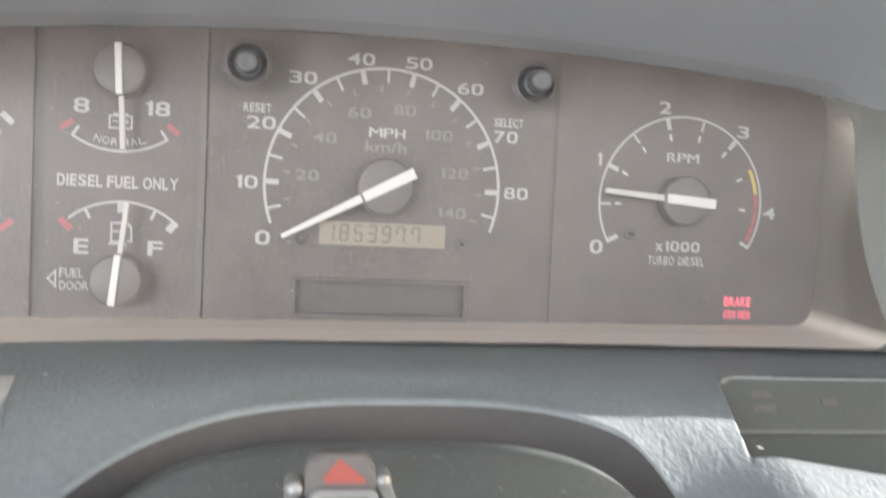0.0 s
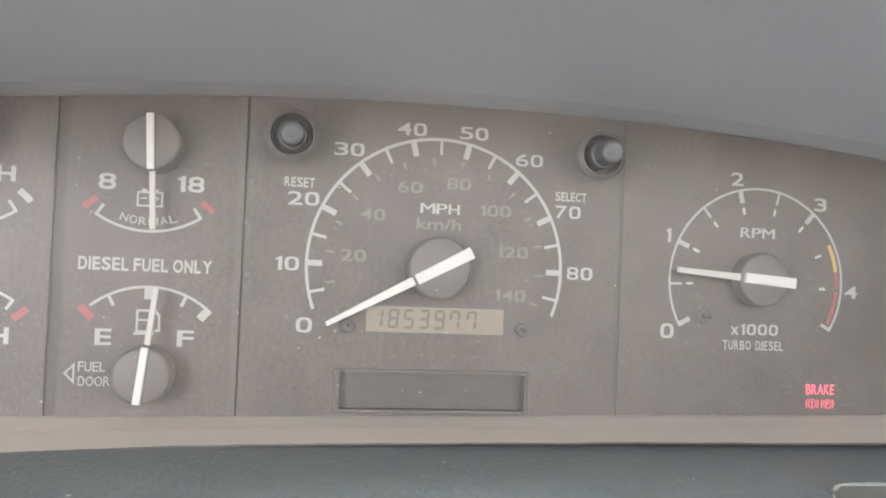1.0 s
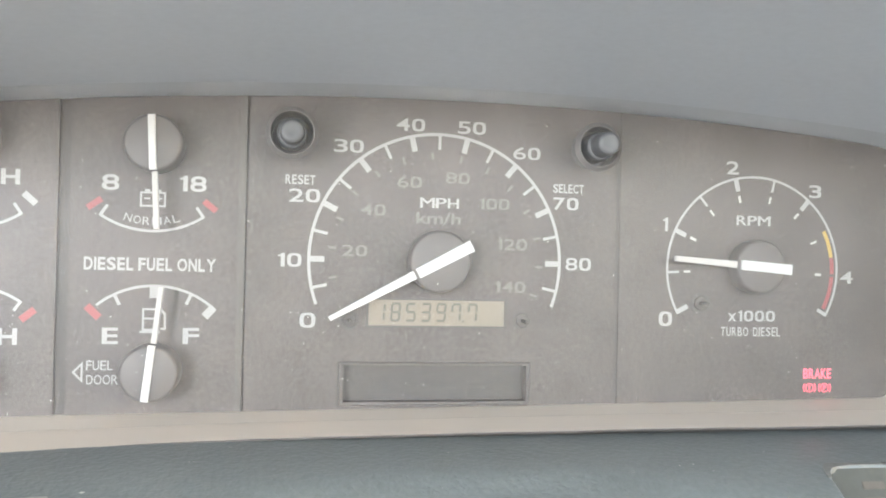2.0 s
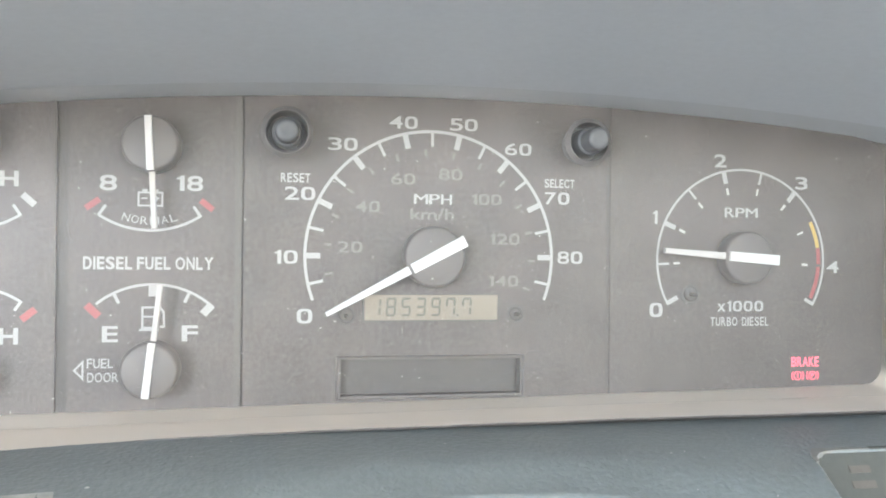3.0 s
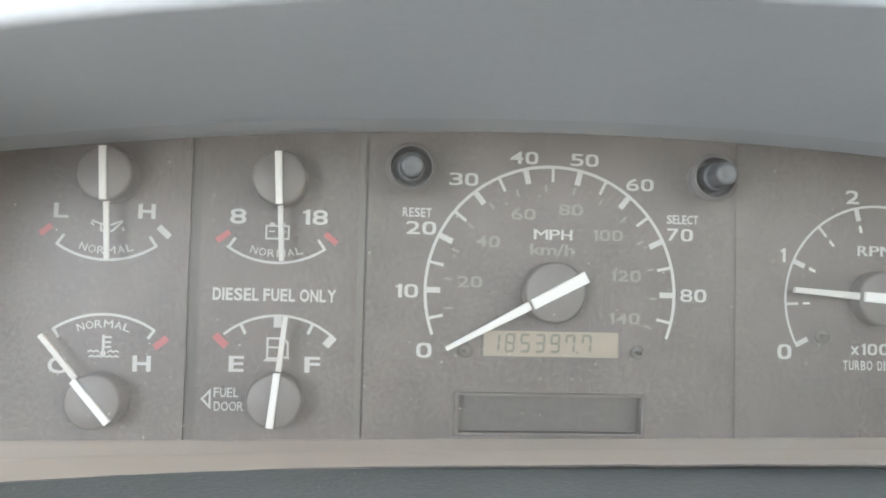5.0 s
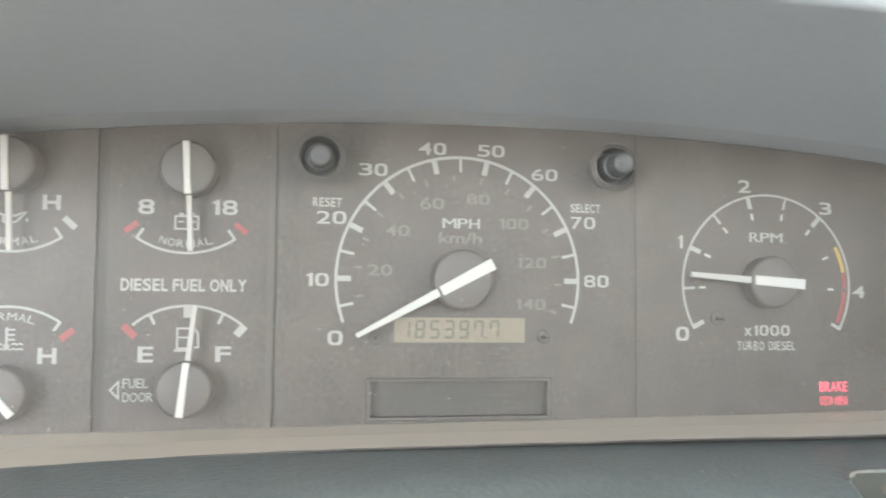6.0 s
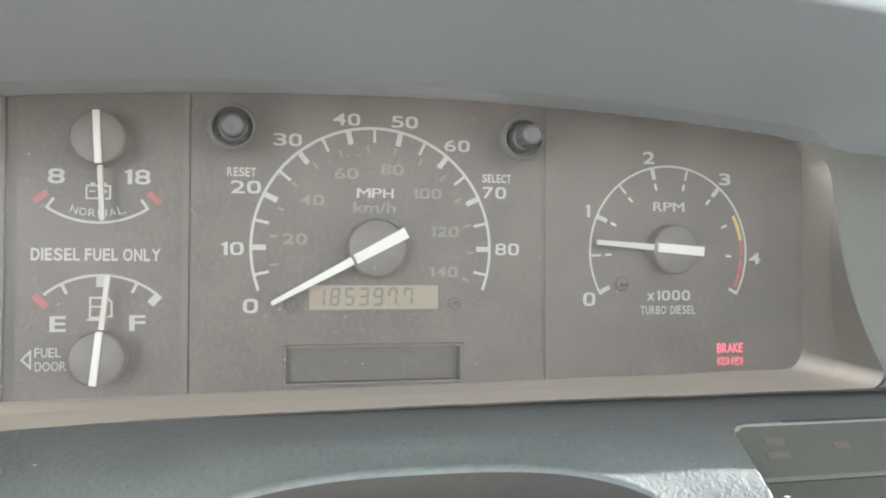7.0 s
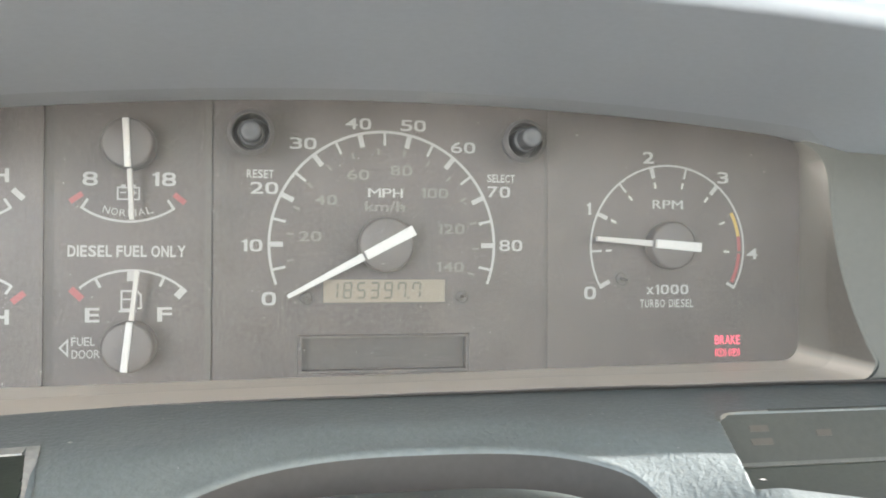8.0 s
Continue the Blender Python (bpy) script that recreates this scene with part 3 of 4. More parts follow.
def build_column():
    col = thing("steering_column", (-5, -170, -80), "dusty dark plastic steering column shroud under the dials", "steering column")
    rows = []
    for k in range(45):
        u = -1 + 2 * k / 44
        x0 = -6 + 80 * math.sin(u * math.pi / 2)
        drop = 32 * (1 - math.sqrt(max(0.0, 1 - abs(math.sin(u * math.pi / 2)) ** 3.2)))
        row = [(x0 * 0.985, -116, -94 - drop), (x0 * 0.985, -117, -78.5 - drop), (x0 * 0.99, -118, -76 - drop), (x0, -120.5, -74.5 - drop)]
        for f in range(1, 9):
            row.append((x0, -120.5 - f * 13, -74.5 - drop - 0.15 * f))
        rows.append(row)
    part("shroud", sheet(rows), SHROUD, col, smooth=45)
    # hazard switch on top of the column
    tab = thing("hazard_switch", (-24.5, -170, -72), "dark tab with an orange-red warning triangle on the column", "switch")
    part("tab_body", prism(rounded(-30.6, -77, -14.7, -63.6, 4.5), -165, -169, bevel=0.8), TAB, tab, smooth=40)
    tri = [(-23.0, -64.4), (-26.3, -68.6), (-26.3, -70.1), (-16.8, -70.1), (-17.0, -69.2)]
    part("warning_triangle", prism(tri, -168.9, -169.3), ORANGE, tab, "orange-red triangle")
    part("chrome_frame", ring_outline_bm(rounded(-29.4, -84, -14.0, -70.8, 2.4), rounded(-27.7, -82.5, -15.7, -72.5, 1.5), -169, -172), METAL, tab, "worn chrome frame", smooth=40)
    for cx, cz, r in ((-32.9, -71.8, 2.3), (-13.0, -69.9, 2.0)):
        part("clip", turned([(r, -163), (r, -168), (r * 0.8, -169.4), (r * 0.3, -170)], cx, cz, 20), METAL, tab, "worn chrome clip", smooth=50)
        part("clip_arm", prism(bar(cx, cz, cx + (-1.5 if cx < -25 else 3.5), cz - 9, 3.4, 2.6), -163, -167, bevel=0.5), METAL, tab, "worn chrome arm", smooth=40)


build_column()


def deck_plate(points, lo, hi):
    """A plate that follows the lower panel's slope: its outline in plan, and the heights of its two sides over the dash."""
    bm = bmesh.new()
    slope = lambda x, y: deck_smooth(y) - deck_sag(x)
    a = [bm.verts.new(mm(x, y, slope(x, y) + lo)) for x, y in points]
    b = [bm.verts.new(mm(x, y, slope(x, y) + hi)) for x, y in points]
    bm.faces.new(b)
    bm.faces.new(a[::-1])
    for i in range(len(points)):
        j = (i + 1) % len(points)
        bm.faces.new((a[i], a[j], b[j], b[i]))
    return bm


def strip_points(x0, x1, y0, y1, n=12):
    """A long outline with enough corners to follow a slope."""
    return [(x0 + (x1 - x0) * k / n, y0) for k in range(n + 1)] + [(x1 + (x0 - x1) * k / n, y1) for k in range(n + 1)]


def build_right_pod():
    pod = thing("switch_panel", (160, -90, -74), "dark sunken switch panel with a pale corner lip on the dash", "switch panel")
    top, down, fore = Vector((0, -73.9, -64.4)), Vector((0, -0.486, -0.874)), Vector((0, -0.874, 0.486))

    def slab(x0, x1, s0, s1, lo, hi, slant=0.0):
        """A slab on the steep panel: from x0 to x1, s0 to s1 down from its top, lo to hi before it."""
        bm = bmesh.new()
        spots = [(x0, s0), (x1, s0), (x1, s1), (x0 + slant, s1)]
        a, b = ([bm.verts.new(mm(*(top + down * q + fore * d + Vector((x, 0, 0))))) for x, q in spots] for d in (lo, hi))
        bm.faces.new(b)
        bm.faces.new(a[::-1])
        for k in range(4):
            bm.faces.new((a[k], a[(k + 1) % 4], b[(k + 1) % 4], b[k]))
        bmesh.ops.bevel(bm, geom=bm.edges[:], offset=0.0002, segments=2, affect="EDGES")
        return bm

    part("panel_face", slab(112, 330, 0, 19, -3, 0), PANEL, pod)
    part("sill", slab(112, 330, 18.8, 20.4, -3, 1.0), PALE_SILL, pod, "narrow paler sill")
    part("lower_face", slab(112, 330, 20.3, 34, -3, -0.6), INSET, pod, "darker lower face")
    part("corner_lip", deck_plate([(119.6, -70.9), (117.0, -73.8), (115.0, -77.5), (114.2, -81.5), (115.4, -81.0), (117.0, -77.6), (119.4, -75.2), (122.5, -73.8), (128, -73.1), (140, -72.8), (140, -71.6), (128, -71.2)], -1.5, 0.3), LIP, pod, "dusty upper corner lip, paler for the light it catches")
    part("top_edge", deck_plate(strip_points(140, 330, -71.6, -72.8), -1.5, 0.4), PANEL, pod)
    for x, q, w in ((129.5, 5.8, 8), (129.0, 10.9, 9), (157, 8.3, 6.5)):
        part("dim_icon", slab(x, x + w, q - 1.3, q + 1.3, -0.1, 0.25), ICON, pod, "dim orange pictogram")


build_right_pod()


def build_left_pod():
    pod = thing("vent_panel", (-160, -90, -74), "dark inset panel in a worn silver frame on the dash", "dash panel")

    def frame_side(points):
        return deck_plate(points, -0.6, 0.45)

    def edge(y, off):
        return -121.0 - 0.176 * (y + 82) + off, y

    steps = [-79.0 - 3.0 * k for k in range(21)]
    part("frame_side", frame_side([edge(y, 1.9) for y in steps] + [edge(y, -2.3 + 0.045 * min(22.0, -79 - y)) for y in steps[::-1]]), PALE, pod, "worn silver frame side")
    part("frame_top", frame_side(strip_points(-240, edge(-79, -2.2)[0], -79.0, -84.2)), PALE, pod, "worn silver frame top")
    for k in range(8):
        y = -84.2 - 7 * k
        part("inset", deck_plate(strip_points(-240, edge(y, -1.0)[0], y, y - 7), -4, -0.15), INSET, pod, "dark green-grey inset")


build_left_pod()

# ---- instruments ----
HUB_Y = -11.7


def hub_and_needle(owner, cx, cz, r, deg, tip, seam, tail, w_tip, w_seam, w_bar, w_tail, lift=HUB_Y, tip_mat=None, drop=3.2):
    """A round hub and a two-piece pointer; deg: where the tip points, lengths in mm from the pivot; drop: how far the tip lies behind the bar."""
    part("hub", turned([(r, 0), (r, lift + 1.2), (r - 0.5, lift + 0.35), (r - 1.2, lift), (r * 0.3, lift - 0.05)], cx, cz), HUB, owner, "dark grey round hub", smooth=40)
    c, s = math.cos(radians(deg)), math.sin(radians(deg))
    at = lambda d: (cx + c * d, cz + s * d)
    part("pointer_tip", prism(bar(*at(tip), *at(seam + 0.15), w_tip, w_seam), lift + drop + 1.3, lift + drop - 0.4, bevel=0.25), tip_mat or SOFT_WHITE, owner, "white tapered pointer")
    part("pointer_bar", prism(bar(*at(seam - 0.15), *at(-tail), w_bar, w_tail), lift + 0.2, lift - 1.3, bevel=0.3), BRIGHT, owner, "bright white pointer base")


def tick(owner, cx, cz, r0, r1, deg, w, mat=None):
    c, s = math.cos(radians(deg)), math.sin(radians(deg))
    print_part("tick", bar(cx + c * r0, cz + s * r0, cx + c * r1, cz + s * r1, w), mat or WHITE, owner)


def stop_peg(owner, cx, cz, r=3.0):
    boss = part("boss", turned([(r * 1.3, 0.2), (r * 1.3, -0.25), (r * 1.05, -0.3), (r * 0.95, -0.05), (r * 0.8, -0.1), (r * 0.72, -0.6), (r * 0.4, -0.8), (r * 0.2, -0.8)], cx, cz, 24), DIMPLE, owner, "small round moulded boss", smooth=35)
    part("stop_pin", turned([(0.75, -0.5), (0.72, -7.2), (0.6, -7.6), (0.3, -7.8)], cx, cz, 16), RIDGE, boss, "thin grey peg", smooth=50)


def build_speedometer():
    sp = thing("speedometer", (0, 0, -55), "dark speedometer dial with white scale and long white needle", "gauge")
    top = [(x, hood_joint(x) + 2) for x in range(73, -73, -8)] + [(-72.6, hood_joint(-72.6) + 2)]
    opening = rect(-35.4, -54.4, 36.8, -40.4)
    part("dial_plate", pierced([(-72.6, bezel_low(-72) - 2), (73.2, bezel_low(73) - 2)] + top, opening, 7, 0), FACE, sp)
    cx, cz, R = 0.0, 0.3, 49.6
    part("scale_arc", arc_bm(cx, cz, R - 0.6, R + 0.6, -20.4, 200.4, 0, PRINT, 96), WHITE, sp)
    for k, mph in enumerate(range(5, 90, 5)):
        deg = 180 - (mph - 10) * 180 / 70
        big = mph % 10 == 0
        tick(sp, cx, cz, R - 5.9, R - 0.5, deg, 2.2 if big else 1.15)
    for kmh in range(10, 150, 10):
        deg = 180 - (kmh * 0.6214 - 10) * 180 / 70
        tick(sp, cx, cz, 39.6, 42.6, deg, 0.9, FAINT)
    for n, x, z, w, h in (("0", -49.5, -23.1, 6.0, 5.7), ("10", -56.7, -0.3, 8.8, 5.2), ("20", -51.7, 24.3, 11.7, 5.1), ("30", -35.4, 43.9, 11.4, 5.0), ("40", -11.7, 53.2, 11.3, 4.9),
                          ("50", 12.6, 53.1, 11.3, 4.9), ("60", 35.2, 44.0, 11.1, 4.9), ("70", 51.8, 24.5, 10.5, 5.0), ("80", 57.5, 0.4, 10.7, 5.1)):
        part("number", figures_bm(n, x, z, w, h, 0.012), WHITE, sp)
    for n, x, z in (("20", -32.2, 3.8), ("40", -25.5, 19.7), ("60", -11.6, 30.9), ("80", 7.4, 33.1)):
        part("inner_number", figures_bm(n, x, z, 9.6, 4.4, 0.012), FAINT, sp)
    for n, x, z in (("100", 22.4, 23.4), ("120", 30.0, 7.6), ("140", 29.6, -9.3)):
        part("inner_number", figures_bm(n, x, z, 12.2, 4.4, 0.012), FAINT, sp)
    part("unit_text", heavy_text_bm("MPH", 0.4, 23.1, 15.4, 4.0), WHITE, sp)
    part("inner_unit_text", text_bm("km/h", 0.2, 17.2, 17.6, 4.6, 0, 0.02), FAINT, sp)
    part("button_text", set_text_bm("RESET", -53.4, 30.3, 11.2, 3.6, 0, 0.02), WHITE, sp)
    part("button_text", set_text_bm("SELECT", 52.8, 30.6, 12.8, 3.6, 0, 0.02), WHITE, sp)
    stop_peg(sp, -33.6, -22.9)
    stop_peg(sp, 34.6, -22.5)
    # message window
    loops = [(rect(-37.4 + d, -56.0 + d * 0.75, 38.6 - d, -38.8 - d * 0.75), y) for d, y in ((0.0, 0.1), (0.1, -0.7), (0.45, -0.95), (0.8, -0.75), (0.95, -0.2), (1.75, -0.15), (1.95, 0.3), (2.05, 4.9))]
    bm = bmesh.new()
    rings = [[bm.verts.new(mm(x, y, z)) for x, z in pts] for pts, y in loops]
    for a, b in zip(rings, rings[1:]):
        for k in range(4):
            bm.faces.new((a[k], a[(k + 1) % 4], b[(k + 1) % 4], b[k]))
    part("window_frame", bm, RIM, sp, "stepped moulded frame")
    part("window_pane", prism(rect(-35.8, -54.8, 37.2, -40.0), 6.4, 4.6), PANE, sp, "dark sunken pane")
    hub_and_needle(sp, cx, cz, 11.9, 208.1, 47.2, 10.2, 13.4, 1.7, 3.4, 3.9, 4.6, -9.0, BRIGHT, 0.6)
    return sp


build_speedometer()

SEGMENTS = {"0": "abcdef", "1": "bc", "3": "abcdg", "5": "acdfg", "7": "abcf", "8": "abcdefg", "9": "abcdfg"}


def build_odometer():
    od = thing("odometer", (0.5, 0, -25), "amber-grey odometer display with dark digits on the dial", "display")
    part("display_pane", prism(rect(-26.4, -24.8, 27.2, -14.9), 0, -0.25), LCD, od)
    part("display_frame", ring_outline_bm(rect(-27.2, -25.6, 28.2, -14.1), rect(-26.4, -24.8, 27.2, -14.9), 0, -0.7), DIMPLE, od)
    w, h, t, lean = 3.1, 6.5, 0.95, 0.06

    def digit(name, x, segs):
        bm = bmesh.new()
        a = {"a": ((-w / 2, h / 2), (w / 2, h / 2)), "g": ((-w / 2, 0), (w / 2, 0)), "d": ((-w / 2, -h / 2), (w / 2, -h / 2)),
             "b": ((w / 2, 0.3), (w / 2, h / 2 - 0.2)), "c": ((w / 2, -h / 2 + 0.2), (w / 2, -0.3)), "f": ((-w / 2, 0.3), (-w / 2, h / 2 - 0.2)), "e": ((-w / 2, -h / 2 + 0.2), (-w / 2, -0.3))}
        for s in segs:
            (x0, z0), (x1, z1) = a[s]
            prism([(x + px + lean * pz, -19.6 + pz) for px, pz in bar(x0, z0, x1, z1, t)], -0.25, -0.33, bm)
        part(name, bm, LCD_DARK, od)

    for k, c in enumerate("1853977"):
        digit("digit", -21.9 + 5.95 * k + (0.6 if k == 6 else 0), SEGMENTS[c])
    part("decimal_point", prism(rect(10.3, -23.4, 11.2, -22.5), -0.25, -0.33), LCD_DARK, od)


build_odometer()


def build_tachometer():
    ta = thing("tachometer", (134, 0, -50), "dark tachometer dial with white scale, amber and red bands", "gauge")
    pts = [(74.6, bezel_low(74) - 2)] + [(193 + 9.5 * math.cos(radians(a)), -45.5 + 9.5 * math.sin(radians(a))) for a in range(-90, 1, 15)]
    pts += [(203.5, 44), (203, 51), (200, 54.5), (190, hood_joint(190) + 2)] + [(x, hood_joint(x) + 2) for x in range(180, 74, -12)] + [(74.6, hood_joint(74.6) + 2)]
    part("dial_plate", prism(pts, 7, 0, bevel=0.3), FACE, ta)
    cx, cz, R = 134.05, 0.0, 38.4
    part("scale_arc", arc_bm(cx, cz, R - 0.45, R + 0.5, -30.3, 209.7, 0, PRINT, 96), WHITE, ta)
    deg = lambda k: 209.6 - 53.25 * k
    for k in (0, 1, 2, 3):
        tick(ta, cx, cz, R - 5.2, R - 0.3, deg(k) - (1.2 if k == 0 else 0), 2.0)
    for k in (0.5, 1.5, 2.5):
        tick(ta, cx, cz, R - 5.2, R - 0.3, deg(k), 1.0)
    tick(ta, cx, cz, R - 4.4, R - 0.3, deg(4.5) + 0.8, 1.5)
    for k in (0.5, 1, 1.5, 2, 2.5, 3, 3.5, 4):
        tick(ta, cx, cz, 28.3, 31.2, deg(k), 0.9 if k % 1 else 1.1, SOFT_WHITE)
    part("amber_band", arc_bm(cx, cz, 35.3, 36.9, 9.0, 27.5, 0, PRINT, 24), AMBER, ta, "amber warning band")
    part("red_band", arc_bm(cx, cz, 35.3, 37.0, -2.2, 8.6, 0, PRINT, 12), RED, ta, "red warning band")
    part("red_band", arc_bm(cx, cz, 35.3, 37.0, -26.5, -4.2, 0, PRINT, 24), RED, ta, "red warning band")
    for n, x, z, w, h in (("0", 95.3, -21.1, 5.8, 6.0), ("1", 94.6, 17.6, 2.1, 5.6), ("2", 123.9, 42.0, 5.5, 5.5), ("3", 161.9, 33.4, 5.7, 5.5), ("4", 177.1, -2.7, 6.0, 5.2)):
        part("number", figures_bm(n, x, z, w, h, 0.016), WHITE, ta)
    part("unit_text", heavy_text_bm("RPM", 133.7, 20.2, 15.4, 4.1), WHITE, ta)
    part("scale_text", set_text_bm("x1000", 133.6, -19.6, 21.2, 4.5, 0, 0.014, {"x": 0.9, "1": 0.45, "0": 1.0}, 0.2, True), WHITE, ta)
    part("type_text", set_text_bm("TURBO DIESEL", 133.3, -26.1, 26.8, 3.8, 0, 0.012, {**INK, " ": 0.45}, 0.2), WHITE, ta)
    stop_peg(ta, 110.4, -14.6, 3.4)
    hub_and_needle(ta, cx - 0.6, cz + 1.0, 11.0, 175.8, 37.5, 9.6, 13.0, 2.1, 2.8, 3.9, 4.2, -7.7, drop=1.0)
    # brake warning lamp
    lamp = thing("brake_warning_lamp", (164, 0, -50), "lit red brake warning lamp with lettering and symbols", "indicator light")
    part("lamp_text", set_text_bm("BRAKE", 164.3, -43.6, 13.0, 4.2, 0, 0.01), LIT_RED, lamp)
    for x, body in ((160.8, "!"), (167.8, "P")):
        part("lamp_ring", arc_bm(x, -49.6, 1.6, 1.9, 0, 360, 0, PRINT, 28), LIT_RED, lamp)
        part("lamp_symbol", text_bm(body, x, -49.6, 0.7 if body == "!" else 1.4, 2.2, 0, 0.02), LIT_RED, lamp)
        for side in (-1, 1):
            part("lamp_bracket", arc_bm(x, -49.6, 2.6, 2.95, 90 - 40 + (90 if side < 0 else -90), 90 + 40 + (90 if side < 0 else -90), 0, PRINT, 12), LIT_RED, lamp)


build_tachometer()


def half_plate(owner, x0, x1, upper):
    """The upper or lower half of a column's face."""
    if upper:
        top = [(x1 - (x1 - x0) * k / 8, hood_joint(x1 - (x1 - x0) * k / 8) + 2) for k in range(9)]
        part("dial_plate", prism([(x0, -5.5), (x1, -5.5)] + top, 7, 0), FACE, owner)
    else:
        part("dial_plate", prism([(x0, bezel_low(x0) - 2), (x1, bezel_low(x1) - 2), (x1, -5.5), (x0, -5.5)], 7, 0), FACE, owner)


def low_arc(owner, cx, cz, R=32.5):
    """The lower scale of an upper gauge: arc with upturned ends, and the word NORMAL."""
    part("scale_arc", arc_bm(cx, cz, R - 0.5, R + 0.5, 236, 304, 0, PRINT, 40), WHITE, owner)
    for deg in (236, 304):
        c, s = math.cos(radians(deg)), math.sin(radians(deg))
        print_part("end_mark", bar(cx + c * (R - 4.4), cz + s * (R - 4.4), cx + c * (R + 0.4), cz + s * (R + 0.4), 1.1), WHITE, owner)
    arc_text("NORMAL", cx, cz, R - 3.6, 270, 20.5, 2.9, owner, down=True)


def high_arc(owner, cx, cz, R, a0, a1):
    part("scale_arc", arc_bm(cx, cz, R - 0.5, R + 0.5, a0, a1, 0, PRINT, 40), WHITE, owner)


def outline_print(name, outline, inner, mat, owner):
    part(name, ring_outline_bm(outline, inner, 0, PRINT), mat, owner)


C1, C2 = -170.2, -106.9
DIV = (-139.4, -136.0)


def build_voltmeter():
    v = thing("voltmeter", (C2, 0, 10), "dark battery voltmeter with white scale and upright needle", "gauge", "small round-hub gauges")
    half_plate(v, -135.6, -75.9, True)
    low_arc(v, C2, 41.7)
    part("number", figures_bm("8", -121.8, 26.7, 6.1, 5.8, 0.02), WHITE, v)
    part("number", figures_bm("18", -92.6, 27.1, 9.6, 5.8, 0.02), WHITE, v)
    print_part("red_mark", bar(-129.6, 17.1, -124.8, 20.6, 2.3), RED, v)
    print_part("red_mark", bar(-88.6, 20.8, -84.1, 17.2, 2.3), RED, v)
    x0, x1, z0, z1 = -111.4, -102.2, 18.1, 23.7
    outline_print("battery_outline", rect(x0, z0, x1, z1), rect(x0 + 0.7, z0 + 0.7, x1 - 0.7, z1 - 0.7), WHITE, v)
    for x in (x0 + 2.6, x1 - 2.6):
        print_part("battery_pole", rect(x - 0.9, z1, x + 0.9, z1 + 0.9), WHITE, v)
    print_part("minus_sign", rect(x0 + 1.4, 20.9, x0 + 3.6, 21.5), WHITE, v)
    print_part("plus_sign", rect(x1 - 3.5, 20.9, x1 - 1.4, 21.5), WHITE, v)
    print_part("plus_sign", rect(x1 - 2.75, 20.2, x1 - 2.15, 22.2), WHITE, v)
    hub_and_needle(v, -105.6, 40.6, 10.2, 272.8, 30.9, 10.0, 9.8, 1.9, 2.0, 2.5, 2.6)


def build_fuel_gauge():
    f = thing("fuel_gauge", (C2, 0, -50), "dark fuel gauge with white scale, red empty mark", "gauge", "small round-hub gauges")
    half_plate(f, -135.6, -75.9, False)
    cx, cz, R = -105.4, -42.6, 31.6
    high_arc(f, cx, cz, R, 51, 130)
    for deg, w, ln in ((116.5, 1.2, 4.3), (90.4, 3.0, 4.5), (65.5, 1.2, 4.3)):
        tick(f, cx, cz, R - ln, R - 0.2, deg, w)
    tick(f, cx, cz, R - 4.4, R + 0.5, 48.5, 3.0)
    print_part("red_mark", bar(-129.0, -18.6, -124.6, -22.9, 2.8), RED, f)
    part("letter_mark", text_bm("E", -120.6, -29.5, 5.7, 6.0, 0, 0.02), WHITE, f)
    part("letter_mark", text_bm("F", -92.1, -29.4, 5.9, 6.0, 0, 0.02), WHITE, f)
    part("fuel_text", set_text_bm("DIESEL FUEL ONLY", -107.0, -3.1, 46.6, 4.8, 0, 0.028), WHITE, f)
    part("door_text", set_text_bm("FUEL", -124.0, -40.3, 9.2, 3.5, 0, 0.006), WHITE, f)
    part("door_text", set_text_bm("DOOR", -122.9, -45.5, 11.0, 3.5, 0, 0.006), WHITE, f)
    outline_print("door_arrow", [(-133.5, -42.8), (-129.7, -38.9), (-129.7, -46.7)], [(-132.5, -42.8), (-130.4, -40.6), (-130.4, -45.0)], WHITE, f)
    outline_print("pump_body", rect(-109.6, -27.6, -104.0, -19.2), rect(-108.8, -26.8, -104.8, -20.0), WHITE, f)
    print_part("pump_base", rect(-110.4, -28.4, -103.2, -27.6), WHITE, f)
    print_part("pump_display", rect(-108.8, -23.4, -104.8, -22.7), WHITE, f)
    print_part("pump_hose", bar(-103.0, -26.8, -101.2, -26.8, 0.8), WHITE, f)
    print_part("pump_hose", bar(-101.4, -27.0, -101.6, -21.6, 0.8), WHITE, f)
    print_part("pump_nozzle", bar(-101.4, -21.6, -103.2, -19.4, 0.9), WHITE, f)
    hub_and_needle(f, -105.1, -42.0, 10.2, 84.0, 31.2, 10.5, 9.7, 1.9, 2.0, 2.5, 2.7)


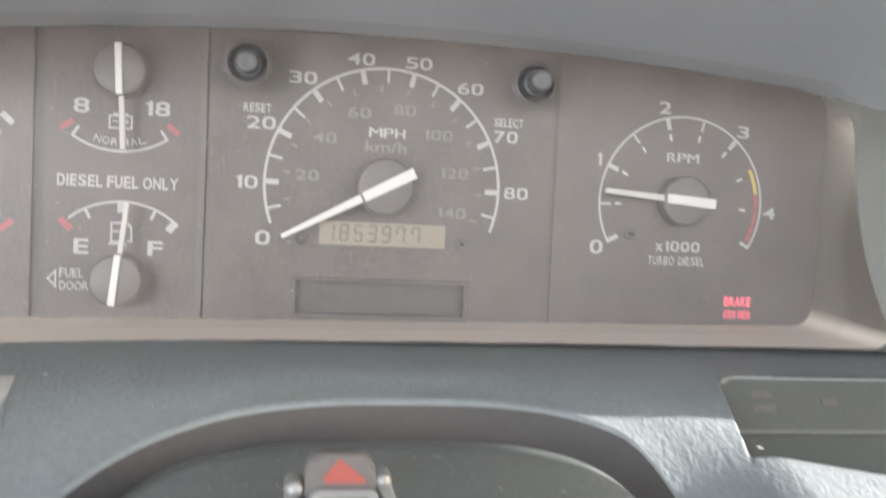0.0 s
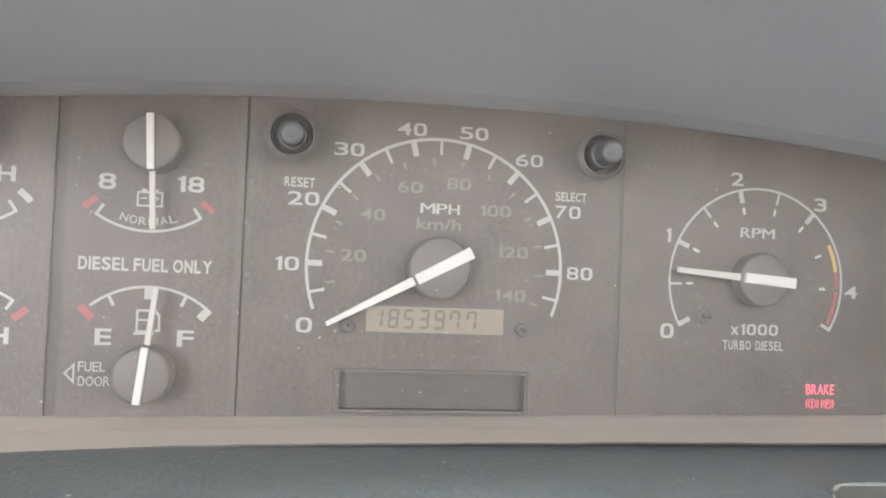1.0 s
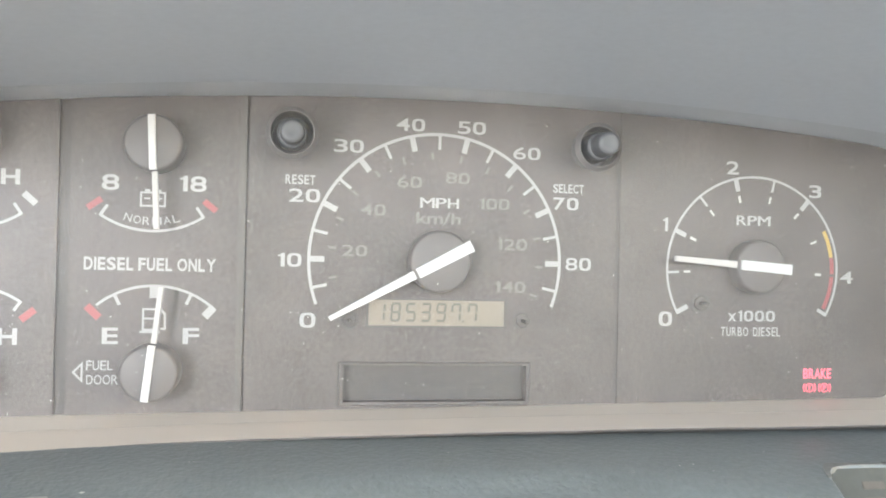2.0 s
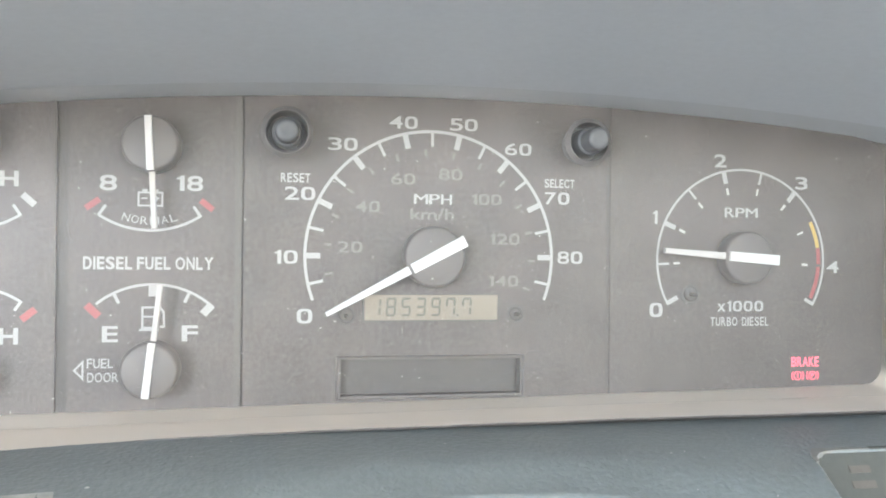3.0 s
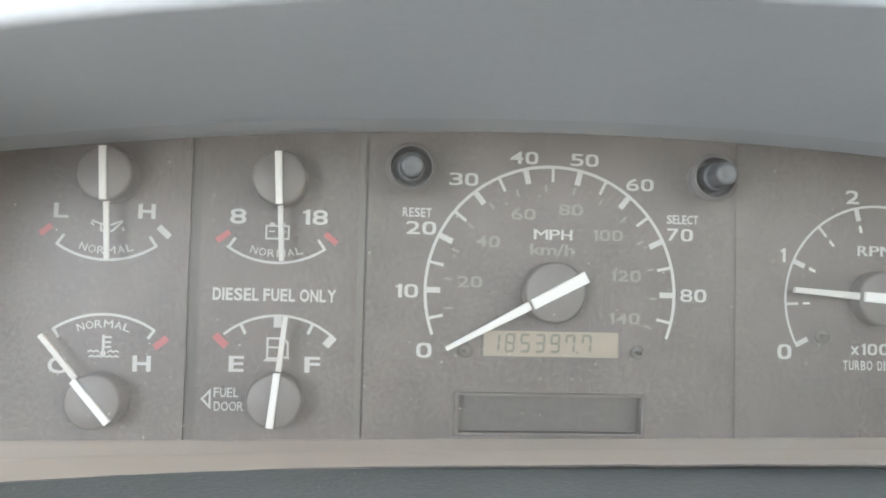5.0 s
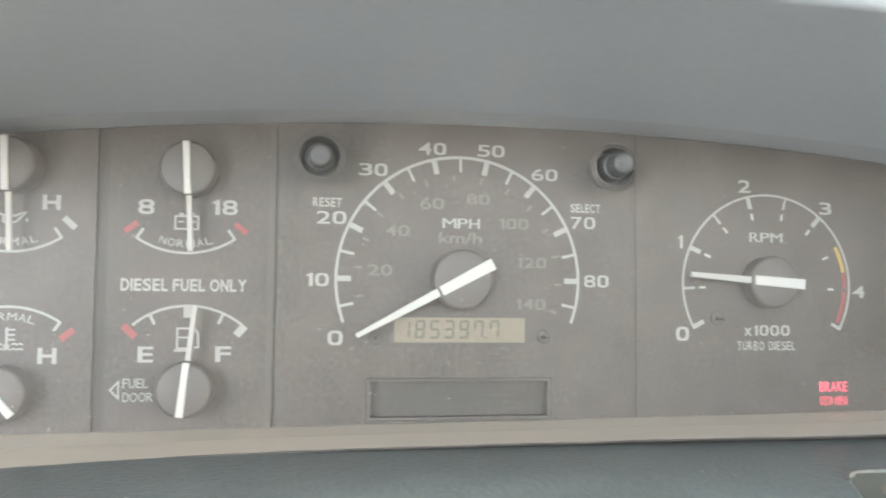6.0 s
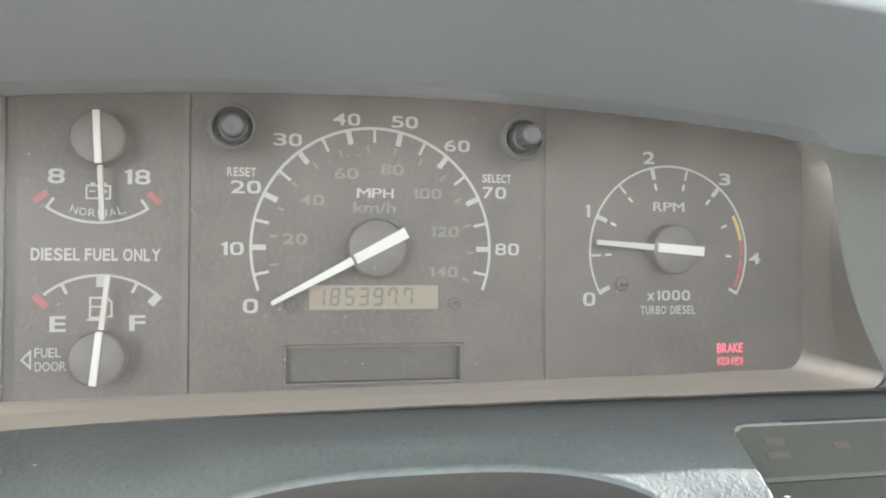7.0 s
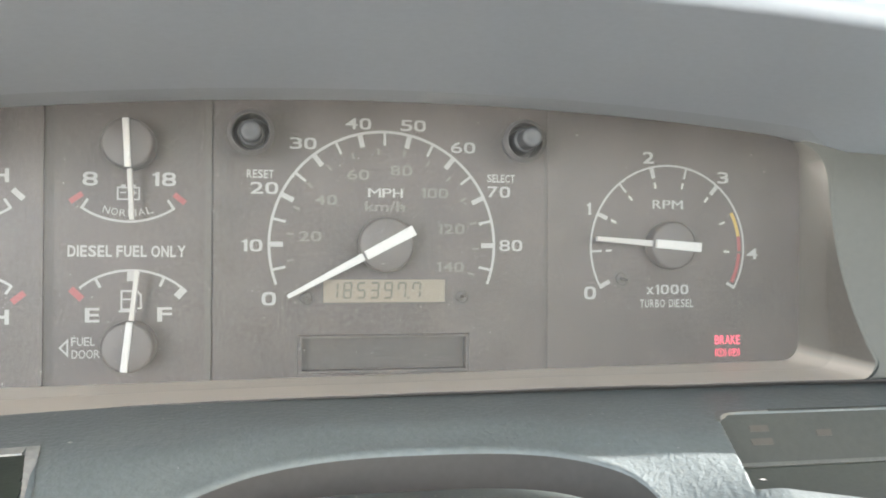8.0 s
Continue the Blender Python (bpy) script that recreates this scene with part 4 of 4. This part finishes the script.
def build_oil_gauge():
    o = thing("oil_pressure_gauge", (C1, 0, 10), "dark oil pressure gauge with white scale and upright needle", "gauge", "small round-hub gauges")
    half_plate(o, -235, DIV[0] - 0.4, True)
    low_arc(o, C1, 41.2)
    part("letter_mark", text_bm("L", -187.3, 26.9, 5.4, 5.6, 0, 0.02), WHITE, o)
    part("letter_mark", text_bm("H", -155.9, 27.4, 6.4, 5.6, 0, 0.03), WHITE, o)
    print_part("red_mark", bar(-194.6, 17.9, -190.6, 21.2, 2.3), RED, o)
    print_part("white_mark", bar(-151.3, 21.7, -147.1, 17.9, 2.4), WHITE, o)
    for x0, z0, x1, z1 in ((-176.0, 23.4, -172.6, 22.2), (-172.6, 22.2, -172.6, 19.6), (-172.6, 19.6, -168.4, 19.6), (-168.4, 19.6, -164.6, 23.4), (-172.6, 22.2, -168.6, 22.0), (-168.6, 22.0, -164.8, 23.6), (-176.4, 22.8, -175.2, 21.6)):
        print_part("can_stroke", bar(x0, z0, x1, z1, 0.7), WHITE, o)
    print_part("oil_drop", [(-164.4, 21.6), (-165.0, 20.2), (-164.4, 19.6), (-163.8, 20.2)], WHITE, o)
    hub_and_needle(o, -169.0, 40.2, 10.2, 272.6, 31.5, 10.0, 9.8, 1.9, 2.0, 2.5, 2.6)


def build_temperature_gauge():
    w = thing("temperature_gauge", (C1, 0, -50), "dark coolant temperature gauge with slanted white needle", "gauge", "small round-hub gauges")
    half_plate(w, -235, DIV[0] - 0.4, False)
    cx, cz, R = -169.9, -44.4, 32.6
    high_arc(w, cx, cz, R, 55.6, 124.4)
    for deg in (55.6, 124.4):
        c, s = math.cos(radians(deg)), math.sin(radians(deg))
        print_part("end_mark", bar(cx + c * (R - 3.9), cz + s * (R - 3.9), cx + c * (R + 0.4), cz + s * (R + 0.4), 1.1), WHITE, w)
    arc_text("NORMAL", cx, cz, R - 3.6, 90, 20.5, 2.9, w)
    part("letter_mark", text_bm("C", -186.4, -31.0, 6.6, 6.2, 0, 0.02), WHITE, w)
    part("letter_mark", text_bm("H", -155.6, -30.0, 6.7, 6.0, 0, 0.03), WHITE, w)
    print_part("red_mark", bar(-151.2, -24.0, -146.6, -20.2, 2.6), RED, w)
    print_part("thermometer", rect(-170.4, -26.0, -169.4, -19.4), WHITE, w)
    part("thermometer_bulb", prism(circle(-169.9, -26.4, 1.1, 16), 0, PRINT), WHITE, w)
    for z in (-20.3, -22.2, -24.0):
        print_part("thermometer_mark", rect(-169.4, z - 0.35, -167.0, z + 0.35), WHITE, w)
    for z, starts in ((-25.6, (-175.4, -173.4, -168.2, -166.2)), (-27.5, (-175.0, -172.8, -170.6, -168.4, -166.2))):
        for x in starts:
            print_part("wave", bar(x, z - 0.3, x + 1.1, z + 0.3, 0.6), WHITE, w)
            print_part("wave", bar(x + 1.0, z + 0.3, x + 2.1, z - 0.3, 0.6), WHITE, w)
    hub_and_needle(w, -169.8, -43.2, 10.2, 130.3, 31.2, 10.4, 9.6, 1.9, 2.2, 2.5, 2.7)


build_voltmeter()
build_fuel_gauge()
build_oil_gauge()
build_temperature_gauge()


def build_dividers():
    """Upright joints between the faces."""
    for x0, x1, y, mat, label in ((-140.0, -135.4, 1.5, GROOVE, "dark upright groove between two gauge faces"), (-73.7, -72.5, 0.7, GROOVE, "dark upright joint beside the speedometer"), (-76.0, -73.4, -0.3, RIDGE, "narrow upright ridge between two gauge faces"),
                                  (73.1, 74.7, 0.5, GROOVE, "dark upright joint beside the tachometer")):
        d = thing("face_divider", ((x0 + x1) / 2, 0, -55), label, "trim")
        part("strip", prism([(x0, bezel_low(x0) - 2), (x1, bezel_low(x1) - 2), (x1, hood_joint(x1) + 2), (x0, hood_joint(x0) + 2)], 7.4, y), mat, d)


build_dividers()


def build_button(cx, cz, tip, body, label):
    """A push button in a flared collar; tip, body: the depths at which its narrow cap and its wide stem end."""
    b = thing("trip_button", (cx, -14, cz - 9), label, "button", "buttons beside the speedometer")
    part("collar", turned([(9.5, -16.6), (9.1, -16.95), (8.7, -17.3), (8.35, -17.75), (8.0, -18.05), (7.75, -18.15), (7.55, -18.0), (7.45, -17.5), (7.43, -15.0)], cx, cz, 48, False), RING, b, "pale satin collar", smooth=60)
    part("well", turned([(7.4, -6.3), (7.42, -17.5), (7.25, -8), (0.3, -7.9)], cx, cz, 40), WELL, b, smooth=40)
    stem = part("stem", turned([(5.5, -7), (5.5, body + 1.2), (5.3, body + 0.5), (4.8, body), (4.2, body - 0.1), (0.3, body - 0.1)], cx, cz, 40), KNOB, b, "dark glossy push stem", smooth=50)
    part("cap", turned([(4.5, body + 0.5), (4.4, tip + 1.4), (4.1, tip + 0.6), (3.5, tip + 0.1), (2.6, tip), (1.5, tip + 0.2), (0.3, tip + 0.35)], cx, cz, 40), KNOB, stem, "narrower hollowed end", smooth=60)


build_button(-56.8, 45.5, -22.5, -17.0, "dark reset push button in a pale flared collar")
build_button(58.9, 45.6, -29.0, -20.0, "dark select push button in a pale flared collar")


def build_lens():
    lens = thing("cluster_lens", (0, -16, -55), "clear dusty plastic lens over the dials", "lens")
    rim = [(x, z) for x, z in LENS_EDGE if z < hood_joint(x)]
    top = [(x, hood_joint(x) + 1.6) for x in range(196, -301, -14)]
    ob = part("pane", prism(rim + top, -16.0, -17.0), LENS, lens)
    ob.visible_shadow = False
    foot = part("lower_bead", sheet([[(x, -15.6, z), (x, -15.8, z + 0.15), (x, -17.2, z + 0.15), (x, -17.4, z)] for x, z in LENS_EDGE[:124]]), LENS, lens, "thin clear moulded foot", smooth=60)
    foot.visible_shadow = False


build_lens()


def build_dust():
    """Loose flecks on the lens, the lower panel and the column."""
    rng = random.Random(5)

    def flecks(name, count, place, label, small=0.12, large=0.5):
        bm = bmesh.new()
        for _ in range(count):
            p, normal, across = place()
            size = small + (large - small) * rng.random() ** 5
            a = rng.uniform(0, math.pi)
            long = size * rng.choice((1, 1, 1, 1.5, 3))
            u = across * math.cos(a) + normal.cross(across) * math.sin(a)
            v = normal.cross(u)
            pts = [p + u * long + normal * 0.05, p + v * size + normal * 0.08, p - u * long + normal * 0.05, p - v * size + normal * 0.03]
            top = bm.verts.new(mm(*(p + normal * 0.2)))
            base = [bm.verts.new(mm(*q)) for q in pts]
            for i in range(4):
                bm.faces.new((base[i], base[(i + 1) % 4], top))
        tagged(part(name, bm, DUST, None), label, "dust", "", "stuff")

    def on_lens():
        x = rng.uniform(-200, 195)
        z = rng.uniform(-55, 56) if rng.random() < 0.6 else rng.uniform(-55, -20)
        return Vector((x, -17.05, z)), Vector((0, -1, 0)), Vector((1, 0, 0))

    def on_deck():
        while True:
            x, y = rng.uniform(-200, 120), rng.uniform(-125, -40)
            if y > arch(x) + 1:
                return Vector((x, y, deck_smooth(y) - deck_sag(x))), Vector((0, -0.3, 0.95)).normalized(), Vector((1, 0, 0))

    def on_column():
        x = rng.uniform(-66, 54)
        drop = 32 * (1 - math.sqrt(1 - abs((x + 6) / 80) ** 3.2))
        return Vector((x, rng.uniform(-175, -123), -74.55 - drop)), Vector((0, 0, 1)), Vector((1, 0, 0))

    def on_ledge():
        x = rng.uniform(-200, 195)
        f = rng.uniform(0.05, 0.95)
        return Vector((x, LEDGE * f, bezel_low(x) * (1 - f) + front_low(x) * f)), Vector((0, 0, 1)), Vector((1, 0, 0))

    def on_hood():
        x, f = rng.uniform(-200, 215), rng.uniform(0.1, 0.9)
        return Vector((x, -16 - 112 * f, (hood_joint(x) + 2.0) * (1 - f) + (hood_lip(x) - 0.5) * f + 2.6 * math.sin(math.pi * f))), Vector((0, 0, -1)), Vector((1, 0, 0))

    flecks("hood_dust", 26, on_hood, "pale lint flecks under the hood", 0.08, 0.5)
    flecks("lens_dust", 2400, on_lens, "pale dust flecks on the clear lens", 0.03, 0.18)
    flecks("panel_dust", 26, on_deck, "pale dust flecks on the lower panel", 0.15, 0.7)
    flecks("column_dust", 220, on_column, "pale lint and dust on the column shroud", 0.12, 0.75)
    flecks("ledge_dust", 30, on_ledge, "pale dust flecks on the bezel ledge", 0.1, 0.4)


build_dust()
